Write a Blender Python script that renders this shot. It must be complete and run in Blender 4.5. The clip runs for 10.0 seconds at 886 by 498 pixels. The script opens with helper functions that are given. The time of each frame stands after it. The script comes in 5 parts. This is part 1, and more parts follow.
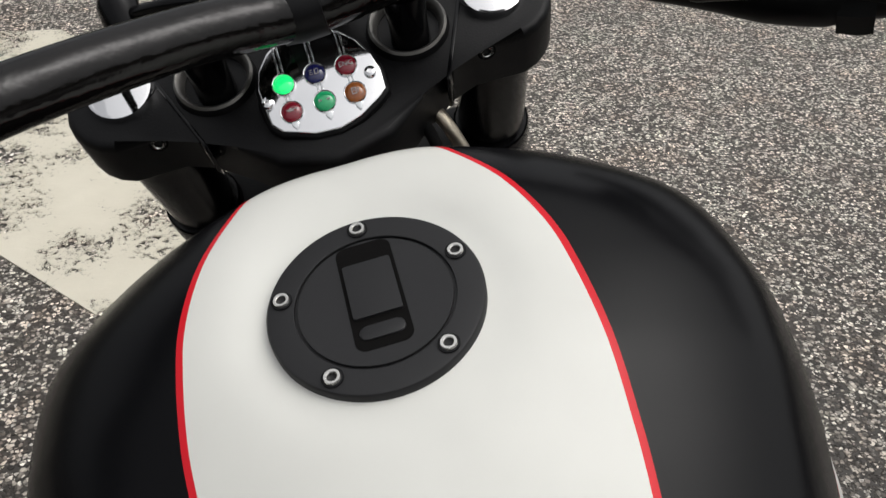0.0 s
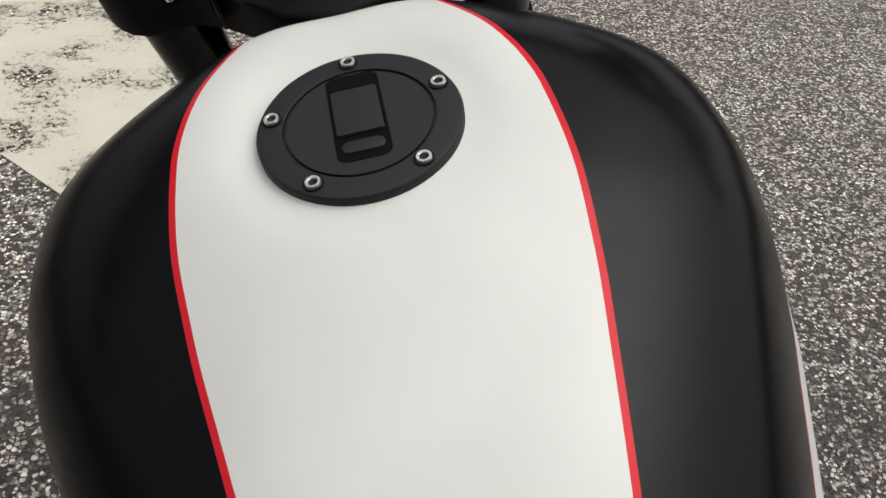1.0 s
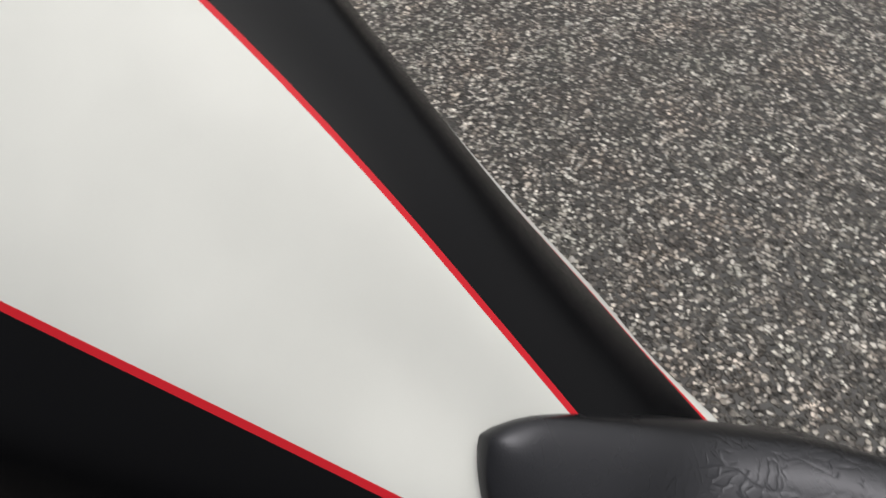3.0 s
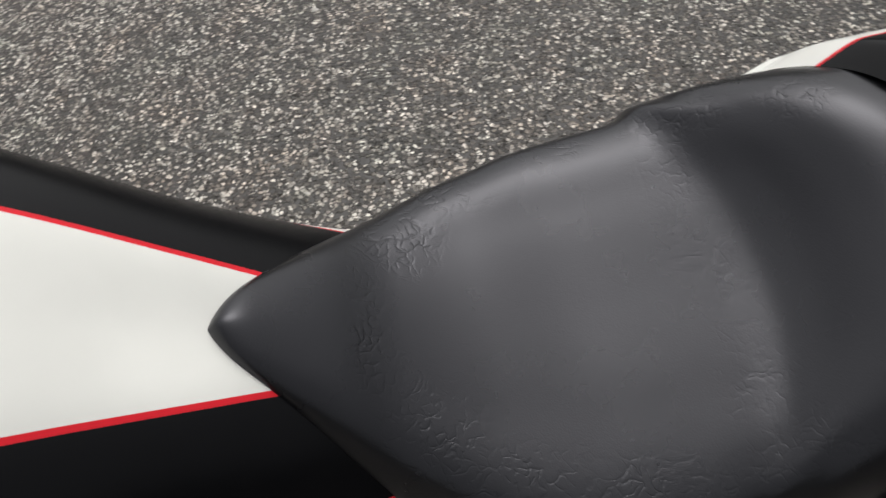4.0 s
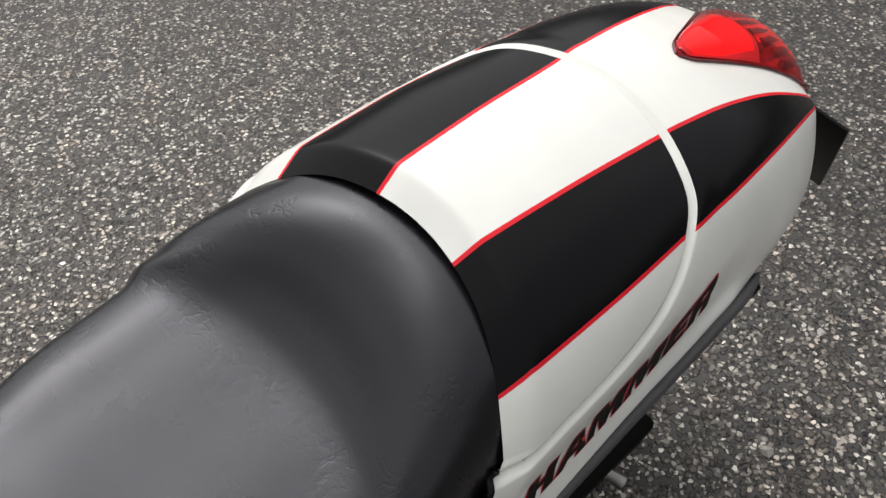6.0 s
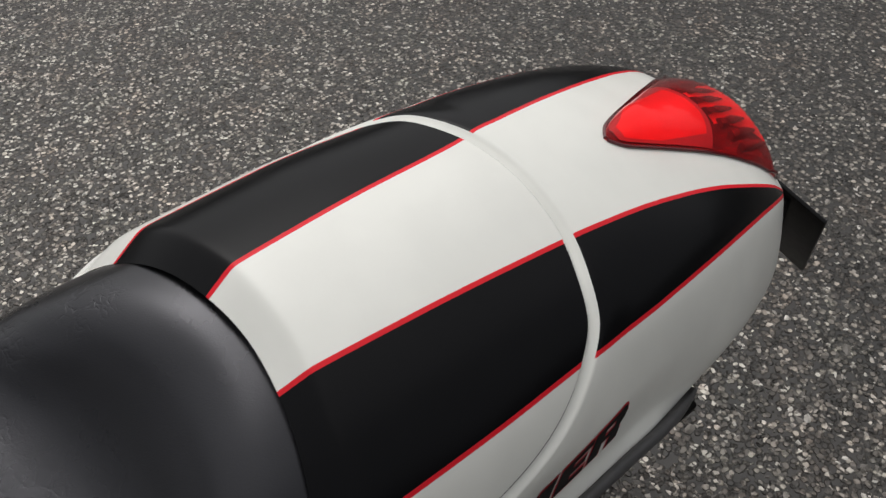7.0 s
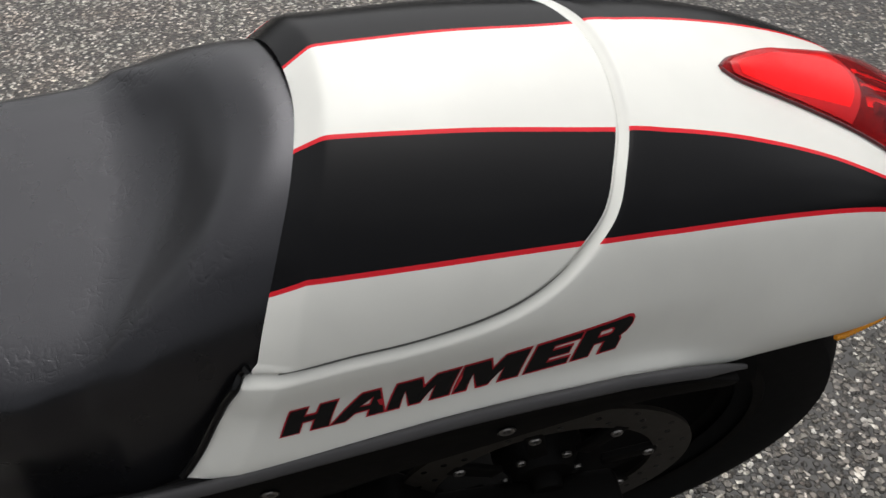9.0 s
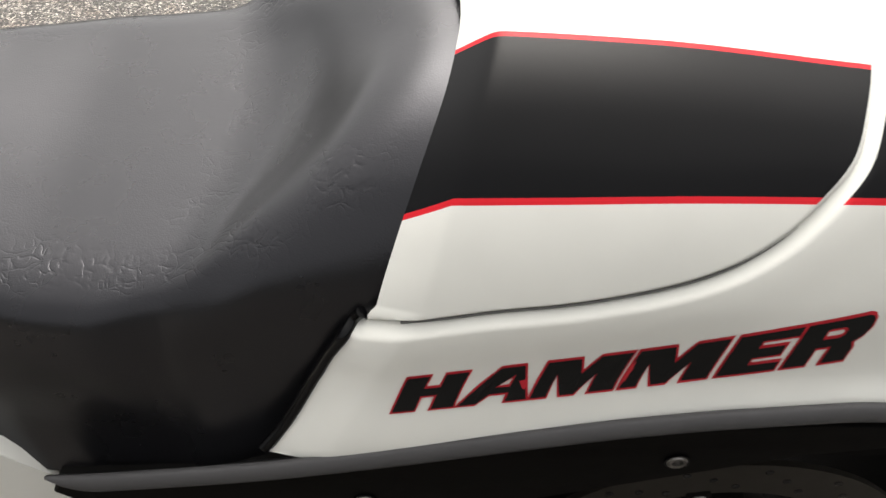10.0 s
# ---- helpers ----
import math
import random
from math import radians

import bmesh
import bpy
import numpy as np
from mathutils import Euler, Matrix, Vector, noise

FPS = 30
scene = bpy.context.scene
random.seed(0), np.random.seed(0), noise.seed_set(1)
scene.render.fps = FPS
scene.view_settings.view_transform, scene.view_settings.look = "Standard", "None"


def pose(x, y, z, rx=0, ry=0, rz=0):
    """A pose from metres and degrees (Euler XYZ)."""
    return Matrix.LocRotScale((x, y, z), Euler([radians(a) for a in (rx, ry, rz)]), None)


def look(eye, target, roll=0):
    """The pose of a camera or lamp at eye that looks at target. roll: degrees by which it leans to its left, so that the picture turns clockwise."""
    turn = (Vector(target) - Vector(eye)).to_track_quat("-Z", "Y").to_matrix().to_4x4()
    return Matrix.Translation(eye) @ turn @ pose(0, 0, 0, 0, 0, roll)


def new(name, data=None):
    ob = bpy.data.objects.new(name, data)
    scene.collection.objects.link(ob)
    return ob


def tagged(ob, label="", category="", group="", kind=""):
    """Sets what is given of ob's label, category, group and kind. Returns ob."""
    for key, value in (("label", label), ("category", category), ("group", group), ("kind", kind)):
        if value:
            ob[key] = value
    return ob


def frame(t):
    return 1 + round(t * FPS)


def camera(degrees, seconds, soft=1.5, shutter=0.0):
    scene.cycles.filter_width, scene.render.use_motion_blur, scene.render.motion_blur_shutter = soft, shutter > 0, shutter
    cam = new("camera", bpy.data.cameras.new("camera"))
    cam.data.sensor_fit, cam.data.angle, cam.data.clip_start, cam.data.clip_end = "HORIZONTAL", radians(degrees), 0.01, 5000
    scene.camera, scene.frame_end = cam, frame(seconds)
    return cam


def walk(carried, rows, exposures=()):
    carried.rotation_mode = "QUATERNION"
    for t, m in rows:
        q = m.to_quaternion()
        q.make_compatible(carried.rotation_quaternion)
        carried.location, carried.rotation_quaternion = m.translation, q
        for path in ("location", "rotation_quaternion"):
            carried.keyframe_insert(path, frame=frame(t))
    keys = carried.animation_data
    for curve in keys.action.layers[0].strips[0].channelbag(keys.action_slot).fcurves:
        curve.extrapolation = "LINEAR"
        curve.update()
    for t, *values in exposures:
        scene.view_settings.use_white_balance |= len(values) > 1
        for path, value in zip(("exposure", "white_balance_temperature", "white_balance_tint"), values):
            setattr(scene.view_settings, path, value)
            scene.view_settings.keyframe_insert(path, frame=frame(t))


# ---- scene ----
LENS = 54.23
cam = camera(LENS, 10.0, soft=1.4, shutter=0.15)
PATH = [
    (0.0, pose(-0.2882, 0.6746, 1.2378, 53.54, -2.76, -12.51)),
    (0.5, pose(-0.2813, 0.6369, 1.2173, 52.43, -4.06, -10.06)),
    (1.0, pose(-0.2763, 0.6072, 1.1968, 51.30, -4.43, -9.45)),
    (1.5, pose(-0.2824, 0.5655, 1.1748, 50.08, -4.29, -10.09)),
    (2.0, pose(-0.2954, 0.5328, 1.1582, 48.76, -3.37, -16.17)),
    (2.2, pose(-0.3117, 0.5321, 1.1576, 47.50, -3.02, -21.19)),
    (3.3, pose(-0.4158, 0.5266, 1.1619, 39.98, 2.25, -70.34)),
    (3.5, pose(-0.4504, 0.5165, 1.1714, 39.77, 3.58, -80.07)),
    (4.0, pose(-0.5096, 0.5252, 1.1782, 40.15, 5.05, -101.06)),
    (4.5, pose(-0.5417, 0.5595, 1.1906, 41.39, 5.06, -118.48)),
    (5.0, pose(-0.5568, 0.5432, 1.2037, 42.70, 3.72, -126.69)),
    (5.5, pose(-0.5589, 0.5031, 1.2103, 43.86, 2.75, -130.96)),
    (6.0, pose(-0.5559, 0.4586, 1.2199, 44.67, 2.62, -133.92)),
    (6.2, pose(-0.5544, 0.4379, 1.2211, 44.82, 2.81, -134.47)),
    (7.3, pose(-0.5461, 0.2111, 1.1887, 45.17, 1.17, -126.59)),
    (7.5, pose(-0.5514, 0.1818, 1.1863, 45.42, 0.87, -125.23)),
    (8.0, pose(-0.6035, 0.1643, 1.1851, 47.19, 0.90, -121.53)),
    (8.5, pose(-0.7014, 0.1849, 1.1520, 47.65, 1.42, -113.34)),
    (9.0, pose(-0.7402, 0.1511, 1.1111, 48.18, 1.06, -101.18)),
    (9.5, pose(-0.7645, 0.1432, 1.0494, 50.51, 0.58, -92.47)),
    (10.0, pose(-0.6993, 0.1751, 0.9437, 55.74, 0.47, -90.69)),
]
walk(cam, PATH, exposures=[(0.0, -0.02, 6500, 10), (1.0, -0.05, 6500, 10), (2.0, -0.05, 6500, 10), (2.8, -0.06, 6500, 10), (3.5, -0.07, 6500, 10), (4.0, 0.16, 6500, 10), (4.5, 0.97, 6500, 10), (5.0, 1.12, 6500, 10), (5.5, 0.60, 6500, 10), (6.0, 0.45, 6500, 10), (7.5, -0.24, 6500, 10), (8.0, 0.08, 6500, 10), (8.5, 0.18, 6500, 10), (9.0, 0.36, 6500, 10), (9.5, 0.73, 6600, 10), (10.0, 1.13, 6800, 10)])

# ---- light: an overcast sky with a weak, wide sun ----
world = bpy.data.worlds.new("sky")
scene.world = world
world.use_nodes = True
wn = world.node_tree.nodes
sky = wn.new("ShaderNodeTexSky")
sky.sky_type = "NISHITA"
sky.sun_disc = False
sky.sun_elevation = radians(64)
sky.sun_rotation = radians(106)
sky.dust_density = 8.0
sky.ozone_density = 1.0
# a cloud layer takes most of the blue out of the sky
cloud = wn.new("ShaderNodeHueSaturation")
cloud.inputs["Saturation"].default_value = 0.18
world.node_tree.links.new(sky.outputs[0], cloud.inputs["Color"])
# and, like any overcast, is brightest overhead
way = wn.new("ShaderNodeSeparateXYZ")
world.node_tree.links.new(wn.new("ShaderNodeTexCoord").outputs["Generated"], way.inputs[0])
overcast = wn.new("ShaderNodeMapRange")
overcast.inputs["To Min"].default_value, overcast.inputs["To Max"].default_value = 1.2, 7.0
world.node_tree.links.new(way.outputs["Z"], overcast.inputs["Value"])
veil = wn.new("ShaderNodeMix")
veil.data_type = "RGBA"
veil.inputs[0].default_value = 0.25
world.node_tree.links.new(overcast.outputs[0], veil.inputs[7])
world.node_tree.links.new(cloud.outputs[0], veil.inputs[6])
world.node_tree.links.new(veil.outputs[2], wn["Background"].inputs[0])
wn["Background"].inputs[1].default_value = 0.15
sun = new("sun", bpy.data.lights.new("sun", "SUN"))
sun.data.energy, sun.data.angle, sun.data.color = 0.45, radians(125), (1.0, 0.995, 0.98)
sun.matrix_world = look((1.69, -0.08, 3.60), (0, 0.4, 0.0))


# ---- materials ----
def material(name):
    m = bpy.data.materials.new(name)
    m.use_nodes = True
    return m, m.node_tree, m.node_tree.nodes["Principled BSDF"]


def math_node(tree, op, a, b=0.0, c=None):
    n = tree.nodes.new("ShaderNodeMath")
    n.operation = op
    for i, v in enumerate((a, b, c)):
        if v is None:
            continue
        if hasattr(v, "is_linked"):
            tree.links.new(v, n.inputs[i])
        else:
            n.inputs[i].default_value = v
    return n.outputs[0]


def mix(tree, fac, a, b):
    n = tree.nodes.new("ShaderNodeMix")
    n.data_type = "RGBA"
    for sock, v in ((n.inputs[0], fac), (n.inputs[6], a), (n.inputs[7], b)):
        if hasattr(v, "is_linked"):
            tree.links.new(v, sock)
        else:
            sock.default_value = v if not isinstance(v, tuple) else (*v, 1.0)
    return n.outputs[2]


def coords(tree):
    return tree.nodes.new("ShaderNodeTexCoord").outputs["Object"]


def noise_tex(tree, scale, detail=3.0, rough=0.55, vector=None):
    n = tree.nodes.new("ShaderNodeTexNoise")
    n.inputs["Scale"].default_value, n.inputs["Detail"].default_value, n.inputs["Roughness"].default_value = scale, detail, rough
    tree.links.new(vector or coords(tree), n.inputs["Vector"])
    return n.outputs[0]


def ramp(tree, fac, *stops):
    n = tree.nodes.new("ShaderNodeValToRGB")
    while len(n.color_ramp.elements) < len(stops):
        n.color_ramp.elements.new(0.5)
    for e, (p, c) in zip(n.color_ramp.elements, stops):
        e.position, e.color = p, (*c, 1.0) if isinstance(c, tuple) else (c, c, c, 1.0)
    tree.links.new(fac, n.inputs[0])
    return n.outputs[0]


def bump(tree, bsdf, height, strength, distance=0.001, normal=None):
    n = tree.nodes.new("ShaderNodeBump")
    n.inputs["Strength"].default_value, n.inputs["Distance"].default_value = strength, distance
    tree.links.new(height, n.inputs["Height"])
    if normal:
        tree.links.new(normal, n.inputs["Normal"])
    if bsdf:
        tree.links.new(n.outputs[0], bsdf.inputs["Normal"])
    return n.outputs[0]


def plain(name, color, rough, metal=0.0, grain=0.0, scale=400.0, vary=0.15, coat=0.0):
    """A surface of one colour with a little dust and uneven gloss."""
    m, t, b = material(name)
    dirt = noise_tex(t, 18.0, 5.0)
    dark = tuple(c * (1 - vary) for c in color)
    light = tuple(min(1.0, c * (1 + vary)) for c in color)
    t.links.new(mix(t, dirt, dark, light), b.inputs["Base Color"])
    fine = noise_tex(t, 90.0, 4.0)
    t.links.new(math_node(t, "MULTIPLY_ADD", fine, 0.12, max(0.02, rough - 0.06)), b.inputs["Roughness"])
    b.inputs["Metallic"].default_value = metal
    b.inputs["Coat Weight"].default_value = coat
    b.inputs["Specular IOR Level"].default_value = 0.2 if metal == 0 else 0.5
    if grain:
        bump(t, b, noise_tex(t, scale, 2.0), grain, 0.0005)
    return m


WHITE, BLACK, RED = (0.70, 0.70, 0.658), (0.0022, 0.0022, 0.0027), (0.60, 0.016, 0.026)


def paint_material(name, w):
    """Satin racing paint. Each stripe lies between the lines 'inner' and 'outer' (metres from them, kept on the mesh);
    a red pinstripe runs along both; 'bare' keeps a band along the seam white."""
    m, t, b = material(name)
    def attr(key):
        n = t.nodes.new("ShaderNodeAttribute")
        n.attribute_name = key
        return n.outputs["Fac"]
    inner, outer, bare = attr("inner"), attr("outer"), attr("bare")
    def step(v, edge):
        return math_node(t, "GREATER_THAN", v, edge)
    in_red = step(math_node(t, "MINIMUM", inner, math_node(t, "MULTIPLY", outer, -1.0)), -w)
    in_black = step(math_node(t, "MINIMUM", inner, math_node(t, "MULTIPLY", outer, -1.0)), w)
    painted = step(bare, 0.0)
    speck = noise_tex(t, 30.0, 4.0)
    white = mix(t, ramp(t, noise_tex(t, 11.0, 3.0, 0.5), (0.35, 0.0), (0.65, 1.0)), mix(t, speck, tuple(c * 0.92 for c in WHITE), tuple(c * 0.95 for c in WHITE)), WHITE)
    black = mix(t, speck, BLACK, tuple(c * 1.5 for c in BLACK))
    col = mix(t, math_node(t, "MULTIPLY", in_red, painted), white, RED)
    col = mix(t, math_node(t, "MULTIPLY", in_black, painted), col, black)
    t.links.new(col, b.inputs["Base Color"])
    fine = noise_tex(t, 60.0, 4.0)
    t.links.new(math_node(t, "MULTIPLY_ADD", fine, 0.08, 0.21), b.inputs["Roughness"])
    b.inputs["Specular IOR Level"].default_value = 0.135
    bump(t, b, noise_tex(t, 900.0, 2.0), 0.05, 0.0003)
    return m


def noise_vec(t, scale, vector):
    n = t.nodes.new("ShaderNodeTexNoise")
    n.inputs["Scale"].default_value = scale
    t.links.new(vector, n.inputs["Vector"])
    return n.outputs["Color"]


def leather_material():
    m, t, b = material("seat_leather")
    co = coords(t)
    soft = noise_tex(t, 14.0, 4.0, 0.6, co)
    t.links.new(mix(t, soft, (0.004, 0.004, 0.0047), (0.007, 0.007, 0.008)), b.inputs["Base Color"])
    v = t.nodes.new("ShaderNodeTexVoronoi")
    v.feature, v.inputs["Scale"].default_value = "F1", 900.0
    t.links.new(co, v.inputs["Vector"])
    n1 = bump(t, None, v.outputs["Distance"], 0.12, 0.0004)
    # branching creases, only in patches
    bent = t.nodes.new("ShaderNodeVectorMath")
    bent.operation = "MULTIPLY_ADD"
    t.links.new(noise_vec(t, 45.0, co), bent.inputs[0])
    bent.inputs[1].default_value = (0.022, 0.022, 0.022)
    t.links.new(co, bent.inputs[2])
    def creases(scale, stretch, turn, thin):
        mp = t.nodes.new("ShaderNodeMapping")
        mp.inputs["Scale"].default_value = stretch
        mp.inputs["Rotation"].default_value = (0.0, 0.0, turn)
        t.links.new(bent.outputs[0], mp.inputs["Vector"])
        n = t.nodes.new("ShaderNodeTexVoronoi")
        n.feature, n.inputs["Scale"].default_value = "DISTANCE_TO_EDGE", scale
        t.links.new(mp.outputs[0], n.inputs["Vector"])
        line = ramp(t, n.outputs["Distance"], (0.0, 0.0), (thin, 0.75), (3 * thin, 1.0))
        return mix(t, ramp(t, noise_tex(t, scale * 0.8, 2.0, 0.5, co), (0.44, 0.0), (0.56, 1.0)), (1.0, 1.0, 1.0), line)
    crease = math_node(t, "MULTIPLY", creases(80.0, (1.0, 0.5, 0.7), 0.5, 0.06), creases(135.0, (0.55, 1.0, 0.8), -0.4, 0.08))
    at = t.nodes.new("ShaderNodeAttribute")
    at.attribute_name = "wrinkle"
    patch = ramp(t, math_node(t, "MULTIPLY", at.outputs["Fac"], ramp(t, noise_tex(t, 16.0, 2.0, 0.5, co), (0.30, 0.35), (0.55, 1.0))), (0.12, 0.0), (0.75, 1.0))
    amount = mix(t, patch, (1.0, 1.0, 1.0), crease)
    n2 = bump(t, None, amount, 0.42, 0.0008, n1)
    broad = bump(t, b, noise_tex(t, 30.0, 3.0, 0.5, co), 0.05, 0.004, n2)
    t.links.new(math_node(t, "MULTIPLY_ADD", soft, 0.10, 0.23), b.inputs["Roughness"])
    b.inputs["Specular IOR Level"].default_value = 0.50
    b.inputs["Specular Tint"].default_value = (0.93, 0.93, 1.0, 1.0)
    return m


def asphalt_material():
    m, t, b = material("asphalt")
    co = coords(t)
    warped = t.nodes.new("ShaderNodeVectorMath")
    warped.operation = "MULTIPLY_ADD"
    t.links.new(noise_vec(t, 150.0, co), warped.inputs[0])
    warped.inputs[1].default_value = (0.004, 0.004, 0.004)
    t.links.new(co, warped.inputs[2])
    def cells(scale, feature):
        v = t.nodes.new("ShaderNodeTexVoronoi")
        v.feature, v.inputs["Scale"].default_value = feature, scale
        t.links.new(warped.outputs[0], v.inputs["Vector"])
        return v
    c1 = cells(92.0, "F1")
    sep = t.nodes.new("ShaderNodeSeparateColor")
    t.links.new(c1.outputs["Color"], sep.inputs[0])
    tone = ramp(t, sep.outputs[0], (0.0, (0.017, 0.0152, 0.013)), (0.30, (0.048, 0.043, 0.0372)), (0.62, (0.112, 0.101, 0.0885)), (0.84, (0.225, 0.204, 0.180)), (0.96, (0.52, 0.485, 0.43)))
    # small pale chips among the larger stones
    c2, e2 = cells(118.0, "F1"), cells(118.0, "DISTANCE_TO_EDGE")
    sep2 = t.nodes.new("ShaderNodeSeparateColor")
    t.links.new(c2.outputs["Color"], sep2.inputs[0])
    # low-angle sheen put into the colour: paler with more chips ahead, darker behind
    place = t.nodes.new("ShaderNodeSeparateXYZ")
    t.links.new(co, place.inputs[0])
    ahead_sheen = ramp(t, math_node(t, "MULTIPLY_ADD", place.outputs[1], 0.27, math_node(t, "MULTIPLY_ADD", noise_tex(t, 1.2, 3.0, 0.5, co), 0.4, 0.12)), (0.0, 0.0), (1.0, 1.0))
    # the painted sheen also raises the share of pale chips
    worn = math_node(t, "MULTIPLY", ahead_sheen, 0.36)
    chip = math_node(t, "MULTIPLY", ramp(t, math_node(t, "ADD", sep2.outputs[0], worn), (0.91, 0.0), (0.94, 1.0)), ramp(t, e2.outputs["Distance"], (0.06, 0.0), (0.16, 1.0)))
    chip_tone = ramp(t, sep2.outputs[1], (0.0, (0.26, 0.242, 0.218)), (1.0, (0.82, 0.79, 0.73)))
    reach = math_node(t, "MULTIPLY_ADD", sep.outputs[2], 0.26, 0.49)
    stone = ramp(t, math_node(t, "SUBTRACT", reach, c1.outputs["Distance"]), (0.0, 0.0), (0.14, 1.0))
    large = noise_tex(t, 1.7, 5.0, 0.6, co)
    binder = mix(t, large, mix(t, ahead_sheen, (0.007, 0.0062, 0.0054), (0.020, 0.018, 0.0155)), mix(t, ahead_sheen, (0.020, 0.018, 0.0155), (0.044, 0.039, 0.034)))
    keep = math_node(t, "MULTIPLY", stone, ramp(t, noise_tex(t, 60.0, 2.0, 0.5, co), (0.36, 0.25), (0.50, 1.0)))
    col = mix(t, chip, mix(t, keep, binder, tone), chip_tone)
    col2 = mix(t, math_node(t, "MULTIPLY", ramp(t, noise_tex(t, 5.0, 4.0, 0.6, co), (0.4, 0.0), (0.75, 1.0)), 0.35), col, (0.05, 0.043, 0.037))
    # faint rusty and greenish staining
    tinted = t.nodes.new("ShaderNodeMix")
    tinted.data_type, tinted.blend_type = "RGBA", "MULTIPLY"
    tinted.inputs[0].default_value = 1.0
    t.links.new(col2, tinted.inputs[6])
    t.links.new(ramp(t, noise_tex(t, 7.0, 4.0, 0.6, co), (0.32, (0.98, 0.995, 0.93)), (0.5, (1.02, 0.99, 0.955)), (0.68, (1.10, 0.98, 0.89))), tinted.inputs[7])
    # brightens the colour ahead and darkens it behind, in place of light
    sheen_gain = t.nodes.new("ShaderNodeMix")
    sheen_gain.data_type, sheen_gain.blend_type = "RGBA", "MULTIPLY"
    sheen_gain.inputs[0].default_value = 1.0
    t.links.new(tinted.outputs[2], sheen_gain.inputs[6])
    t.links.new(ramp(t, ahead_sheen, (0.0, 0.70), (0.35, 0.98), (0.65, 1.0), (1.0, 1.55)), sheen_gain.inputs[7])
    t.links.new(sheen_gain.outputs[2], b.inputs["Base Color"])
    b.inputs["Roughness"].default_value = 0.5
    b.inputs["Specular IOR Level"].default_value = 0.5
    height = math_node(t, "MULTIPLY", math_node(t, "MAXIMUM", keep, chip), math_node(t, "MULTIPLY_ADD", sep.outputs[1], 0.7, 0.3))
    bump(t, b, height, 1.0, 0.0075)
    return m


def marking_material():
    m, t, b = material("worn_marking")
    co = coords(t)
    fleck = noise_tex(t, 60.0, 6.0, 0.75, co)
    broad = noise_tex(t, 5.0, 4.0, 0.6, co)
    mask = ramp(t, math_node(t, "MULTIPLY_ADD", broad, 0.9, math_node(t, "MULTIPLY", fleck, 0.8)), (0.76, 0.0), (0.80, 1.0))
    t.links.new(mix(t, broad, (0.50, 0.47, 0.38), (0.68, 0.64, 0.53)), b.inputs["Base Color"])
    t.links.new(mask, b.inputs["Alpha"])
    b.inputs["Roughness"].default_value = 0.7
    bump(t, b, fleck, 0.4, 0.002)
    return m


PAINT = paint_material("striped_paint", 0.0020)
TAIL_PAINT = paint_material("striped_tail_paint", 0.0019)
LEATHER = leather_material()
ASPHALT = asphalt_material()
MARKING = marking_material()
GLOSS = plain("gloss_black", (0.003, 0.003, 0.0035), 0.16)
BAR = plain("bar_gloss_black", (0.004, 0.0036, 0.0034), 0.13)
BAR.node_tree.nodes["Principled BSDF"].inputs["Specular IOR Level"].default_value = 0.30
bump(BAR.node_tree, BAR.node_tree.nodes["Principled BSDF"], noise_tex(BAR.node_tree, 55.0, 3.0), 0.35, 0.003)
SATIN = plain("satin_black", (0.003, 0.003, 0.0035), 0.42, grain=0.1)
CAST = plain("cast_black", (0.003, 0.003, 0.0035), 0.45, grain=0.3, scale=700)
RUBBER = plain("tyre_rubber", (0.005, 0.005, 0.005), 0.8, grain=0.3, scale=300)
GREY = plain("grey_plastic_trim", (0.065, 0.064, 0.066), 0.5, grain=0.2)
# near-black, almost without gloss: deep shade of wheel, under-parts and recess put into colour
SHADED = plain("shaded_black", (0.0025, 0.0022, 0.002), 0.6, grain=0.2)
SHADED.node_tree.nodes["Principled BSDF"].inputs["Specular IOR Level"].default_value = 0.08
RUBBER.node_tree.nodes["Principled BSDF"].inputs["Specular IOR Level"].default_value = 0.1
CHROME = plain("chrome", (0.86, 0.86, 0.87), 0.06, metal=1.0, vary=0.03)
DULL = plain("dull_steel", (0.22, 0.21, 0.20), 0.35, metal=1.0)
STEEL = plain("steel", (0.72, 0.71, 0.68), 0.26, metal=1.0)
BRASS = plain("brushed_line", (0.45, 0.4, 0.32), 0.4, metal=1.0)
PAD_GREY = plain("worn_pad_rubber", (0.045, 0.045, 0.045), 0.6, grain=0.3, scale=300)
AMBER = plain("amber_lens", (0.8, 0.33, 0.03), 0.2)
CAPBLACK = plain("cap_black", (0.013, 0.013, 0.014), 0.5, grain=0.1)
CAPBLACK.node_tree.nodes["Principled BSDF"].inputs["Specular IOR Level"].default_value = 0.35
DECAL = plain("decal_black", (0.005, 0.005, 0.005), 0.6)
DECAL_RED = plain("decal_red", (0.42, 0.02, 0.03), 0.4)


# ---- mesh helpers ----
def part(name, bm, mat, parent=None, label="", smooth=True):
    me = bpy.data.meshes.new(name)
    bm.normal_update()
    bm.to_mesh(me)
    bm.free()
    ob = new(name, me)
    for x in (mat if isinstance(mat, (list, tuple)) else [mat]):
        me.materials.append(x)
    if smooth:
        me.polygons.foreach_set("use_smooth", [True] * len(me.polygons))
        me.set_sharp_from_angle(angle=radians(38))
    if parent:
        ob.parent = parent
    if label:
        tagged(ob, label)
    return ob


